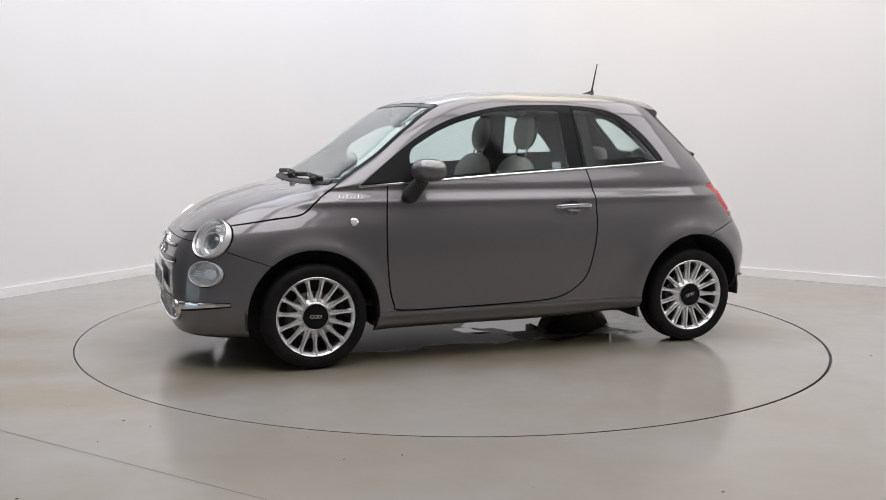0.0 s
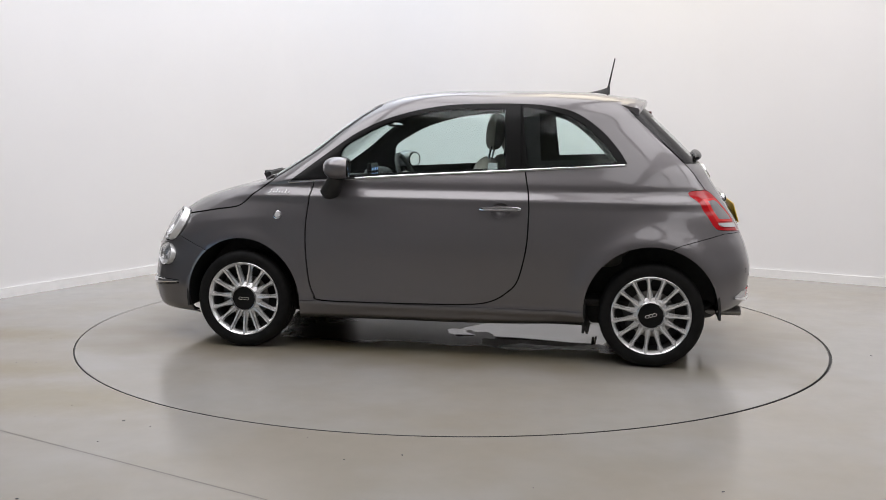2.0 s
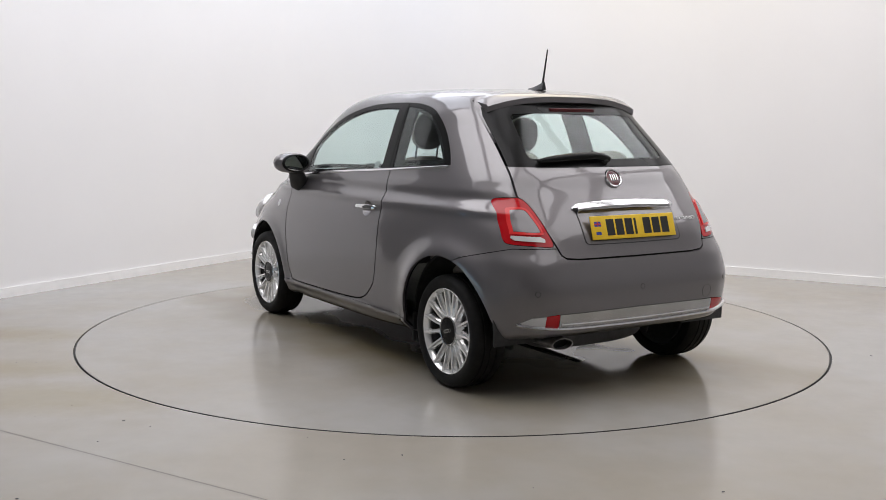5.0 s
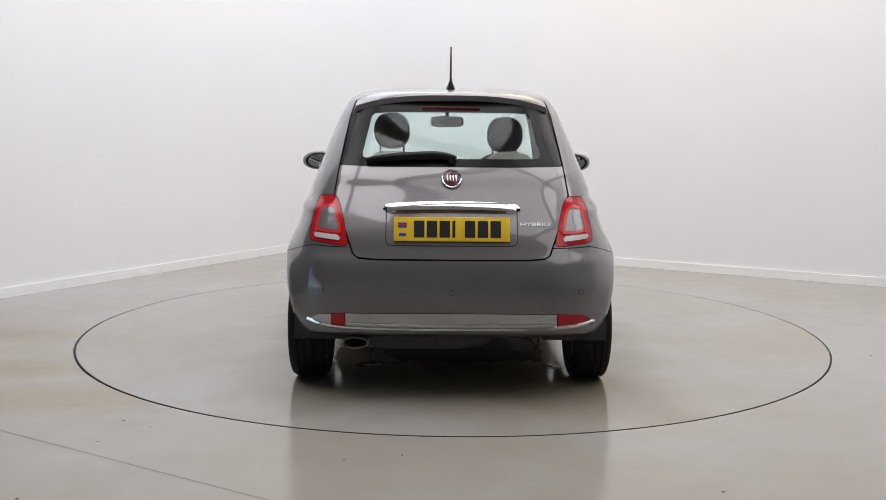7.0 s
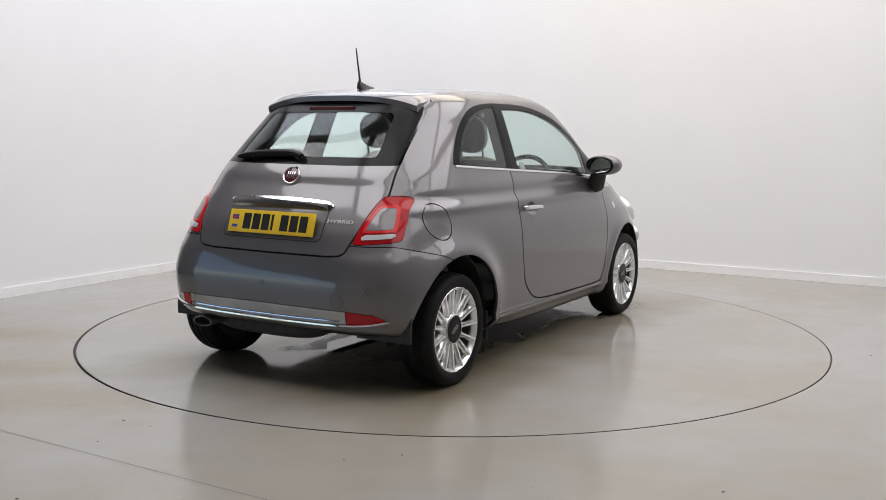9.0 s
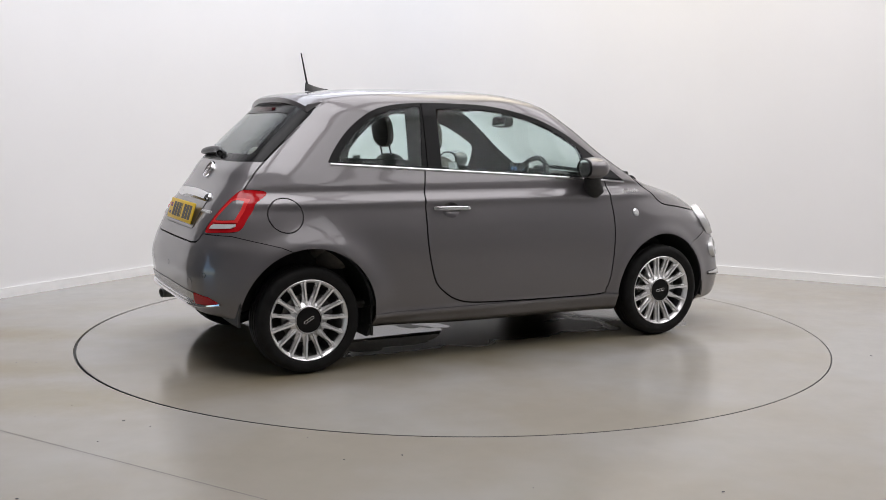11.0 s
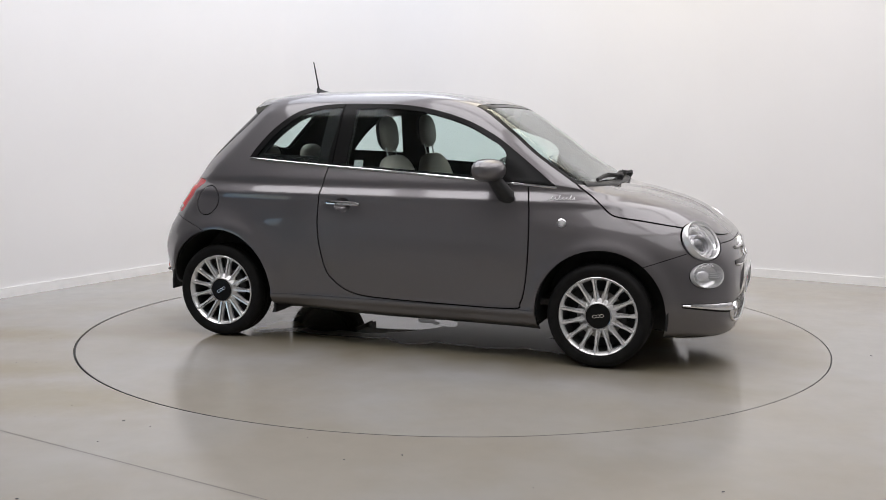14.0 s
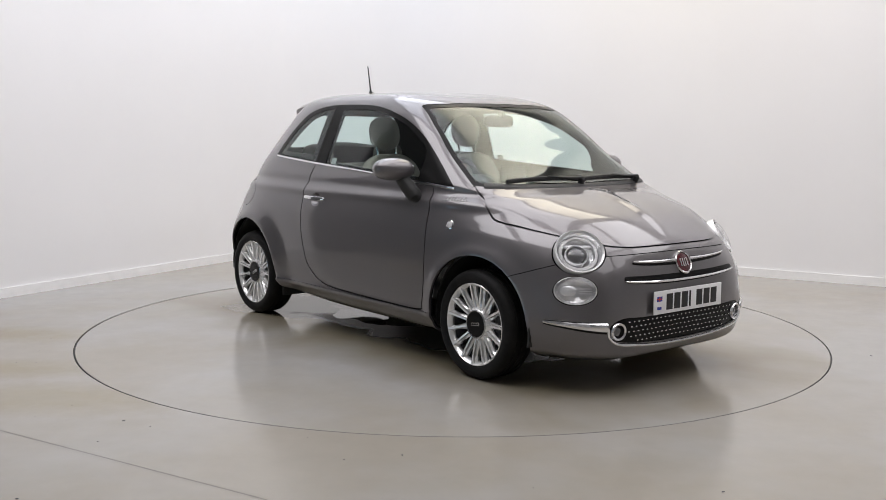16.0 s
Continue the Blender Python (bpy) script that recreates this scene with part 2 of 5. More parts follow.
def lathe(bm, profile, n=48, m=Matrix.Identity(4), closed=False):
    """Turns (radius, height) pairs about the z axis."""
    rings = []
    for r, z in profile:
        rings.append([bm.verts.new(m @ Vector((r * math.cos(2 * math.pi * i / n), r * math.sin(2 * math.pi * i / n), z))) for i in range(n)])
    pairs = list(zip(rings, rings[1:])) + ([(rings[-1], rings[0])] if closed else [])
    for a, b in pairs:
        for i in range(n):
            bm.faces.new((a[i], a[(i + 1) % n], b[(i + 1) % n], b[i]))
    if not closed:
        for ring in (rings[0], rings[-1]):
            bm.faces.new(ring)
    return bm


def tube(bm, points, radius, n=10, flat=1.0, up=(0, 0, 1)):
    """A rod along points; radius is one number or one a point; flat squeezes it along its side."""
    pts = [Vector(p) for p in points]
    rs = radius if isinstance(radius, (list, tuple)) else [radius] * len(pts)
    rings = []
    for i, p in enumerate(pts):
        d = (pts[min(i + 1, len(pts) - 1)] - pts[max(i - 1, 0)]).normalized()
        a = d.cross(Vector(up))
        a = a.normalized() if a.length > 1e-4 else d.orthogonal().normalized()
        b = a.cross(d).normalized()
        rings.append([bm.verts.new(p + rs[i] * (a * math.cos(2 * math.pi * k / n) + b * flat * math.sin(2 * math.pi * k / n))) for k in range(n)])
    for r, s in zip(rings, rings[1:]):
        for k in range(n):
            bm.faces.new((r[k], r[(k + 1) % n], s[(k + 1) % n], s[k]))
    bm.faces.new(rings[0])
    bm.faces.new(rings[-1][::-1])
    return bm


def blob(bm, centre, size, m=Matrix.Identity(4), power=2.0, nu=32, nv=16):
    """A rounded body: an ellipsoid, squarer as power grows."""
    def q(c):
        return math.copysign(abs(c) ** (2 / power), c)
    rows = []
    for j in range(nv + 1):
        a = math.pi * (j / nv - 0.5)
        ring = []
        for i in range(nu):
            b = 2 * math.pi * i / nu
            v = Vector((size[0] * q(math.cos(a)) * q(math.cos(b)), size[1] * q(math.cos(a)) * q(math.sin(b)), size[2] * q(math.sin(a))))
            ring.append(bm.verts.new(m @ (v + Vector(centre))))
        rows.append(ring)
    for r, s in zip(rows, rows[1:]):
        for i in range(nu):
            bm.faces.new((r[i], r[(i + 1) % nu], s[(i + 1) % nu], s[i]))
    bmesh.ops.remove_doubles(bm, verts=bm.verts, dist=1e-5)
    return bm


def spline(points, steps=8, closed=False):
    """A Catmull-Rom curve through points of any dimension."""
    p = [np.array(q, float) for q in points]
    n = len(p)
    out = []
    for i in range(n if closed else n - 1):
        a, b, c, d = (p[(i + k) % n] if closed else p[min(max(i + k, 0), n - 1)] for k in (-1, 0, 1, 2))
        for k in range(steps):
            t = k / steps
            out.append(0.5 * (2 * b + (c - a) * t + (2 * a - 5 * b + 4 * c - d) * t * t + (3 * b - a - 3 * c + d) * t ** 3))
    if not closed:
        out.append(p[-1])
    return out


def frame_on(p, normal, up=(0, 0, 1)):
    """A pose at p whose z axis is the normal and whose y axis leans to up."""
    z = Vector(normal).normalized()
    x = Vector(up).cross(z).normalized()
    y = z.cross(x)
    return Matrix(((x.x, y.x, z.x, p[0]), (x.y, y.y, z.y, p[1]), (x.z, y.z, z.z, p[2]), (0, 0, 0, 1)))


# ---------------------------------------------------------------- the room

def room_part(name, bm, mat, category, label, parent=None):
    ob = part(name, bm, mat, parent, smooth=False)
    if parent is None:
        ob.matrix_basis = ROOM
    return tagged(ob, label, category, kind="structure")


COVE = 0.95      # the corner behind the car is swept round


def wall_line(depth):
    """The two visible walls and the swept corner between them, in plan, set back by depth."""
    pts = [(ROOM_X, -depth)]
    for k in range(13):
        a = math.pi / 2 * k / 12
        pts.append((COVE - (COVE + depth) * math.sin(a), COVE - (COVE + depth) * math.cos(a)))
    pts.append((-depth, ROOM_Y))
    return pts


def swept_wall(inner, outer, z0, z1, reach=None):
    bm = bmesh.new()
    a, b = wall_line(inner), wall_line(outer)
    if reach:
        a[0], b[0] = (reach, a[0][1]), (reach, b[0][1])
    lo = [bm.verts.new((*p, z0)) for p in a]
    hi = [bm.verts.new((*p, z1)) for p in a]
    lo2 = [bm.verts.new((*p, z0)) for p in b]
    hi2 = [bm.verts.new((*p, z1)) for p in b]
    for i in range(len(a) - 1):
        for r, s in ((lo, hi), (hi, hi2), (hi2, lo2), (lo2, lo)):
            bm.faces.new((r[i], r[i + 1], s[i + 1], s[i]))
    for i in (0, -1):
        bm.faces.new((lo[i], hi[i], hi2[i], lo2[i]))
    return bm


WALL_END = 4.45
DOOR_X0, DOOR_X1, DOOR_H = 7.0, 12.4, 1.85      # a wide half-open doorway beside the camera
wall = part("wall_1", swept_wall(0.0, 0.2, 0, ROOM_H, WALL_END), WALL)
wall.matrix_basis = ROOM
tagged(wall, "white painted studio walls meeting in a soft corner", "wall", kind="structure")
skirt = part("baseboard", swept_wall(-0.014, -0.001, 0, 0.072, WALL_END), SKIRT)
skirt.matrix_basis = ROOM
tagged(skirt, "low white painted baseboard along the studio walls", "baseboard", kind="structure")

# unseen walls, added with tones that shape the reflections in the car's paint
bm = bmesh.new()
for x0, x1, z0, z1 in ((WALL_END, DOOR_X0, 0, ROOM_H), (DOOR_X1, ROOM_X + 0.2, 0, ROOM_H), (DOOR_X0, DOOR_X1, DOOR_H, ROOM_H)):
    box(bm, x0, x1, -0.2, 0, z0, z1)
room_part("wall_4", bm, UNSEEN_DARK_WALL, "wall", "unseen dark grey wall, added to darken car reflections, round a wide open doorway")
bm = bmesh.new()
box(bm, -0.2, ROOM_X + 0.2, ROOM_Y, ROOM_Y + 0.2, 0, ROOM_H)
room_part("wall_2", bm, UNSEEN_GREY_WALL, "wall", "unseen light grey wall, added to dim reflections in the car")
bm = bmesh.new()
box(bm, ROOM_X, ROOM_X + 0.2, 0, ROOM_Y, 0, ROOM_H)
room_part("wall_3", bm, WALL, "wall", "unseen white end wall, added to brighten reflections in the car")
bm = bmesh.new()
box(bm, -0.3, ROOM_X + 0.3, -0.3, ROOM_Y + 0.3, ROOM_H, ROOM_H + 0.15)
room_part("ceiling", bm, CEILING, "ceiling", "plain white studio ceiling")
for lx, ly in LAMPS:
    bm = bmesh.new()
    box(bm, lx - 1.09, lx + 1.09, ly - 1.03, ly + 1.03, ROOM_H - 0.05, ROOM_H - 0.002, 0.006)
    lamp = room_part("ceiling_lamp", bm, CEILING, "lamp", "unseen broad flat white ceiling light panel")
    bm = bmesh.new()
    box(bm, lx - 1.05, lx + 1.05, ly - 0.99, ly + 0.99, ROOM_H - 0.058, ROOM_H - 0.0505)
    part("diffuser", bm, LAMP_GLOW_OLD if (lx, ly) in OLD_LAMPS else LAMP_GLOW, lamp, smooth=False)
    tagged(lamp, group="ceiling lamps", kind="thing")

TABLE_R = 2.272
bm = bmesh.new()
N = 128
ring_pts = [(TABLE_R * math.cos(2 * math.pi * i / N), TABLE_R * math.sin(2 * math.pi * i / N)) for i in range(N)]
inner = [bm.verts.new((x, y, 0)) for x, y in ring_pts]
low = [bm.verts.new((x, y, -0.05)) for x, y in ring_pts]
outer = [bm.verts.new((x * 16, y * 16, 0)) for x, y in ring_pts]
for i in range(N):
    j = (i + 1) % N
    bm.faces.new((inner[i], inner[j], outer[j], outer[i]))
    bm.faces.new((low[i], low[j], inner[j], inner[i]))
floor = part("floor", bm, FLOOR, smooth=False)
tagged(floor, "polished light grey resin floor with faint stains", "floor", kind="structure")
bm = bmesh.new()
lathe(bm, [(TABLE_R - 0.2, -0.05), (TABLE_R - 0.2, -0.012), (TABLE_R - 0.0005, -0.012), (TABLE_R - 0.0005, -0.05)], 128, closed=True)
pit = part("floor_pit", bm, INK, smooth=False)
tagged(pit, "black bottom of the gap round the turntable", "floor", kind="structure")

bm = bmesh.new()
EDGE_R = TABLE_R - 0.0090
OFF = Matrix.Translation((0.0045, -0.0022, 0))      # the disc sits a little off centre
lathe(bm, [(EDGE_R - 0.04, -0.0095), (EDGE_R - 0.003, -0.0095), (EDGE_R - 0.003, -0.001), (EDGE_R - 0.004, 0.0)], 128, OFF)
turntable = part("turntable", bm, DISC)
bm = bmesh.new()
lathe(bm, [(EDGE_R - 0.0028, -0.009), (EDGE_R, -0.009), (EDGE_R, -0.0012), (EDGE_R - 0.0028, -0.0006)], 128, OFF, True)
part("edge_band", bm, INK, turntable, "black edge band")
tagged(turntable, "round grey resin turntable flush with the floor, wet in places and painted darker where the car shades it", "turntable")
bm = bmesh.new()
SEAM_A, SEAM_B = Vector((-3.4, -1.35, 0.0006)), Vector((0.4, -3.6, 0.0006))
seam_side = (SEAM_B - SEAM_A).cross(Vector((0, 0, 1))).normalized() * 0.0012
bm.faces.new([bm.verts.new(v) for v in (SEAM_A - seam_side, SEAM_B - seam_side, SEAM_B + seam_side, SEAM_A + seam_side)])
tagged(part("floor_joint", bm, TRIM_DARK, smooth=False), "hairline joint in the resin floor", "joint", kind="structure")

rng = random.Random(4)
bm = bmesh.new()
for k in range(70):
    a, d = rng.uniform(math.pi * 1.05, math.pi * 1.95), rng.uniform(2.35, 4.2)
    size = rng.uniform(0.0015, 0.0045)
    box(bm, -size, size * rng.uniform(0.6, 1.8), -size * 0.6, size * 0.6, 0.0, size * 0.5, m=pose(d * math.cos(a), d * math.sin(a), 0.0003, 0, 0, rng.uniform(0, 180)))
tagged(part("floor_grit", bm, TRIM_DARK, smooth=False), "scattered dark grit on the resin floor", "grit", kind="stuff")

# ---------------------------------------------------------------- the car's skin
# Rings from sill to roof. Each has its nose (x, z), its tail (x, z), its half width and height at the flank,
# and how square its plan is in front and behind.
NOSE_X = (1.76, 1.833, 1.851, 1.856, 1.850, 1.825, 1.765, 1.585, 1.335, 1.11, 0.87, 0.665, 0.465, 0.285, 0.08, -0.1, -0.3)
NOSE_Z = (0.155, 0.195, 0.32, 0.44, 0.54, 0.625, 0.715, 0.835, 0.917, 0.965, 1.105, 1.262, 1.393, 1.452, 1.482, 1.490, 1.494)
TAIL_X = (-1.59, -1.657, -1.68, -1.675, -1.662, -1.637, -1.597, -1.535, -1.475, -1.425, -1.315, -1.20, -1.10, -1.035, -0.88, -0.66, -0.36)
TAIL_Z = (0.292, 0.325, 0.407, 0.52, 0.63, 0.70, 0.79, 0.89, 0.98, 1.06, 1.18, 1.29, 1.38, 1.435, 1.470, 1.485, 1.494)
FLANK_Y = (0.705, 0.755, 0.788, 0.803, 0.808, 0.802, 0.782, 0.757, 0.732, 0.710, 0.668, 0.627, 0.585, 0.535, 0.445, 0.27, 0.04)
FLANK_Z = (0.184, 0.222, 0.33, 0.48, 0.62, 0.74, 0.84, 0.925, 0.985, 1.035, 1.15, 1.26, 1.362, 1.431, 1.469, 1.486, 1.494)
FRONT_N = (5.0, 5.4, 5.5, 4.9, 4.4, 4.0, 3.7, 3.8, 4.8, 7.5, 7.5, 7.0, 6.0, 5.0, 4.0, 3.2, 2.6)
REAR_N = (6.0, 6.2, 6.4, 6.4, 6.0, 5.5, 5.3, 5.1, 5.0, 4.9, 4.8, 4.8, 5.0, 4.6, 3.8, 3.0, 2.6)
MID_X = -0.05
ARCHES = ((1.155, 0.287, 0.347), (-1.147, 0.30, 0.355))


def curve_at(values, s):
    k = min(int(s), len(values) - 2)
    t = s - k
    a, b, c, d = (values[min(max(k + i, 0), len(values) - 1)] for i in (-1, 0, 1, 2))
    return 0.5 * (2 * b + (c - a) * t + (2 * a - 5 * b + 4 * c - d) * t * t + (3 * b - a - 3 * c + d) * t ** 3)


def skin_ring(s, count):
    """Half a ring (left side), nose to tail, evenly spaced."""
    nx, nz, tx, tz, w, fz, nf, nr = (curve_at(v, s) for v in (NOSE_X, NOSE_Z, TAIL_X, TAIL_Z, FLANK_Y, FLANK_Z, FRONT_N, REAR_N))
    w_top = min(max((s - 12.0) / 3.0, 0), 1)
    w_top = w_top * w_top * (3 - 2 * w_top)
    mid = MID_X * (1 - w_top) + (nx + tx) / 2 * w_top
    a = np.linspace(0, np.pi, 721)
    c, d = np.cos(a), np.sin(a)
    front = c >= 0
    n = np.where(front, nf, nr)
    cc, ss = np.abs(c) ** (2 / n), np.abs(d) ** (2 / n)
    x = np.where(front, mid + (nx - mid) * cc, mid - (mid - tx) * cc)
    y = w * ss
    # the ring climbs or falls from the flank to nose and tail
    z = fz + np.where(front, (nz - fz) * cc ** 2.2, (tz - fz) * cc ** (2.2 if s > 3 else 1.8 + 0.4 * s / 3))
    # front wings sink below the bonnet's shoulder
    if 5.5 < s < 9.5:
        k = math.sin(math.pi * (s - 5.5) / 4) * 0.030
        z = z - k * np.exp(-((x - 1.25) / 0.32) ** 2) * np.clip(y / 0.6, 0, 1) ** 3
    # a fine spine along the bonnet
    if 5.5 < s < 9.2:
        half = 0.075 - 0.055 * np.clip((x - 1.05) / 0.6, 0, 1)
        z = z + 0.011 * math.sin(math.pi * (s - 5.5) / 3.7) ** 0.5 / (1 + np.exp((y - half) / 0.006)) * np.clip((x - 1.0) / 0.3, 0, 1) * np.clip((1.75 - x) / 0.12, 0, 1)
    # the rear bumper stands a little proud
    x = x - 0.014 * np.exp(-((z - 0.53) / 0.075) ** 2) * np.clip((-x - 1.2) / 0.25, 0, 1)
    # wheel arches swell
    for ax, az, r in ARCHES:
        dist = np.hypot(x - ax, z - az)
        y = y + (0.016 if ax > 0 else 0.034) * np.exp(-((dist - r) / (0.05 if ax > 0 else 0.08)) ** 2) * np.clip((y - 0.55) / 0.1, 0, 1)
    # a soft crease under the windows
    along = np.clip((y - 0.5) / 0.15, 0, 1)
    y = y + along * (0.008 * np.exp(-((z - 0.876) / 0.022) ** 2) - 0.008 * np.exp(-((z - 0.930) / 0.026) ** 2))
    # the sill stands out as a rounded ledge under the doors
    y = y + 0.014 * np.exp(-((z - 0.272) / 0.020) ** 2) * np.clip((y - 0.5) / 0.15, 0, 1) * np.clip((0.86 - np.abs(x)) / 0.08, 0, 1)
    pts = np.stack([x, y, z], 1)
    run = np.concatenate([[0], np.cumsum(np.linalg.norm(np.diff(pts, axis=0), axis=1))])
    even = np.linspace(0, run[-1], count)
    return np.stack([np.interp(even, run, pts[:, i]) for i in range(3)], 1)


RINGS, COUNT = 145, 221
grid = np.array([skin_ring(s, COUNT) for s in np.linspace(0, 16, RINGS)])
grid[:, 0, 1] = grid[:, -1, 1] = 0.0
full = np.concatenate([grid, (grid * (1, -1, 1))[:, -2:0:-1]], 1)      # closed rings
RN = full.shape[1]
du = np.roll(full, -1, 1) - np.roll(full, 1, 1)
dv = np.gradient(full, axis=0)
nrm = np.cross(dv, du)
nrm /= np.linalg.norm(nrm, axis=2, keepdims=True) + 1e-12
if nrm[30, COUNT // 2, 1] < 0:
    nrm = -nrm
nrm[-1] = (0, 0, 1)


def skin_faces():
    f = [(v * RN + u, v * RN + (u + 1) % RN, (v + 1) * RN + (u + 1) % RN, (v + 1) * RN + u) for v in range(RINGS - 1) for u in range(RN)]
    return f


SKIN_V = [Vector(p) for p in full.reshape(-1, 3)]
SKIN_N = [Vector(p) for p in nrm.reshape(-1, 3)]
SKIN_F = skin_faces()
SKIN = BVHTree.FromPolygons(SKIN_V, SKIN_F)


def smooth_normal(p):
    q, _, i, _ = SKIN.find_nearest(p)
    ids = SKIN_F[i]
    total = Vector()
    for k in ids:
        total += SKIN_N[k] / ((SKIN_V[k] - q).length_squared + 1e-7)
    return total.normalized()


def shell_mesh(outside, inside):
    """The skin as a closed hull between two offsets (metres, inwards negative)."""
    n = RINGS * RN
    vs = [tuple(v + m * outside) for v, m in zip(SKIN_V, SKIN_N)] + [tuple(v + m * inside) for v, m in zip(SKIN_V, SKIN_N)]
    fs = list(SKIN_F) + [tuple(n + k for k in reversed(f)) for f in SKIN_F]
    fs += [((u + 1) % RN, u, n + u, n + (u + 1) % RN) for u in range(RN)]
    top = (RINGS - 1) * RN
    fs.append(tuple(top + u for u in range(RN)))
    fs.append(tuple(n + top + u for u in reversed(range(RN))))
    me = bpy.data.meshes.new("shell")
    me.from_pydata(vs, [], fs)
    bm = bmesh.new()
    bm.from_mesh(me)
    bmesh.ops.recalc_face_normals(bm, faces=bm.faces)
    bm.to_mesh(me)
    bm.free()
    return me


def prism(outline, axis, low, high):
    """A cutter: a flat outline pushed along one axis. Outlines are (x, z) along y, (y, z) along x, (x, y) along z."""
    def at(p, d):
        return {"y": (p[0], d, p[1]), "x": (d, p[0], p[1]), "z": (p[0], p[1], d)}[axis]
    n = len(outline)
    vs = [at(p, low) for p in outline] + [at(p, high) for p in outline]
    fs = [(i, (i + 1) % n, n + (i + 1) % n, n + i) for i in range(n)] + [tuple(range(n - 1, -1, -1)), tuple(range(n, 2 * n))]
    me = bpy.data.meshes.new("cutter")
    me.from_pydata(vs, [], fs)
    bm = bmesh.new()
    bm.from_mesh(me)
    bmesh.ops.triangulate(bm, faces=[f for f in bm.faces if len(f.verts) > 4])
    bmesh.ops.recalc_face_normals(bm, faces=bm.faces)
    bm.to_mesh(me)
    bm.free()
    return me


def boolean(me, cutter, how):
    a, b = new("a", me.copy()), new("b", cutter)
    mod = a.modifiers.new("cut", "BOOLEAN")
    mod.operation, mod.object, mod.solver = how, b, "MANIFOLD"
    bpy.context.view_layer.update()
    out = bpy.data.meshes.new_from_object(a.evaluated_get(bpy.context.evaluated_depsgraph_get()))
    bpy.data.objects.remove(a)
    bpy.data.objects.remove(b)
    return out


def grown(outline, d):
    """The outline pushed outwards by d."""
    p = [Vector(q) for q in outline]
    area = sum(a.x * b.y - b.x * a.y for a, b in zip(p, p[1:] + p[:1]))
    out = []
    for a, b, c in zip(p[-1:] + p[:-1], p, p[1:] + p[:1]):
        e, f = (b - a).normalized(), (c - b).normalized()
        t = (e + f).normalized() if (e + f).length > 1e-6 else e
        k = 1 / max(0.5, math.sqrt((1 + e.dot(f)) / 2))
        nn = Vector((t.y, -t.x)) * (1 if area > 0 else -1)
        out.append(tuple(b + nn * d * k))
    return out


def polish(me):
    """Gives a cut piece the skin's own smooth normals on its faces."""
    me.shade_smooth()
    cache = {}
    normals = []
    for poly in me.polygons:
        fn = poly.normal
        for li in poly.loop_indices:
            vi = me.loops[li].vertex_index
            if vi not in cache:
                cache[vi] = smooth_normal(me.vertices[vi].co)
            sn = cache[vi]
            d = fn.dot(sn)
            normals.append(sn if d > 0.7 else (-sn if d < -0.7 else fn))
    me.normals_split_custom_set(normals)
    return me


def on_side(x, z, lift=0.0, side=1):
    q, n, _, _ = SKIN.ray_cast(Vector((x, 2 * side, z)), Vector((0, -side, 0)))
    n = smooth_normal(q)
    return q + n * lift, n


def on_front(y, z, lift=0.0, way=1):
    q, n, _, _ = SKIN.ray_cast(Vector((3 * way, y, z)), Vector((-way, 0, 0)))
    n = smooth_normal(q)
    return q + n * lift, n


def ribbon(places, width, depth, bm=None, up=(0, 0, 1)):
    """A raised strip with a rounded back along (point, normal) places; width one number or one a place."""
    bm = bm or bmesh.new()
    rows = []
    n = len(places)
    ws = width if isinstance(width, (list, tuple)) else [width] * n
    ds = depth if isinstance(depth, (list, tuple)) else [depth] * n
    for i, (p, nn) in enumerate(places):
        d = (places[min(i + 1, n - 1)][0] - places[max(i - 1, 0)][0]).normalized()
        s = nn.cross(d).normalized() * ws[i] / 2
        rows.append([bm.verts.new(q) for q in (p - s, p - s * 0.72 + nn * ds[i] * 0.75, p + nn * ds[i], p + s * 0.72 + nn * ds[i] * 0.75, p + s, p - nn * 0.004)])
    for r, s in zip(rows, rows[1:]):
        for k in range(6):
            bm.faces.new((r[k], r[(k + 1) % 6], s[(k + 1) % 6], s[k]))
    bm.faces.new(rows[0])
    bm.faces.new(rows[-1][::-1])
    return bm


# ---------------------------------------------------------------- outlines of the panels
GAP = 0.008
BELT = ((0.895, 0.953), (0.2, 1.003), (-0.45, 1.042), (-0.99, 1.076))
DLO = [tuple(p) for p in spline([(0.895, 0.957), (0.80, 1.03), (0.67, 1.128), (0.525, 1.229), (0.364, 1.308), (0.204, 1.357), (0.045, 1.388), (-0.114, 1.401),
                                 (-0.398, 1.404), (-0.590, 1.389), (-0.728, 1.350), (-0.858, 1.261), (-0.953, 1.158), (-1.0, 1.086)], 4)] + [(-0.985, 1.080), (-0.45, 1.046), (0.2, 1.007)]
DOOR_PANE = [tuple(p) for p in spline([(0.60, 0.99), (0.60, 1.135), (0.5, 1.212), (0.36, 1.283), (0.2, 1.333), (0.045, 1.363), (-0.114, 1.375), (-0.33, 1.373)], 4)] + [(-0.352, 1.045), (0.2, 1.013)]
QUARTER_PANE = [(-0.425, 1.385)] + [tuple(p) for p in spline([(-0.57, 1.37), (-0.70, 1.33), (-0.82, 1.245), (-0.91, 1.15), (-0.95, 1.092)], 4)] + [(-0.94, 1.085), (-0.47, 1.055)]
QUARTER_OPEN = [(-0.505, 1.362)] + [tuple(p) for p in spline([(-0.57, 1.352), (-0.69, 1.312), (-0.80, 1.232), (-0.88, 1.15), (-0.915, 1.108)], 4)] + [(-0.905, 1.098), (-0.53, 1.085)]
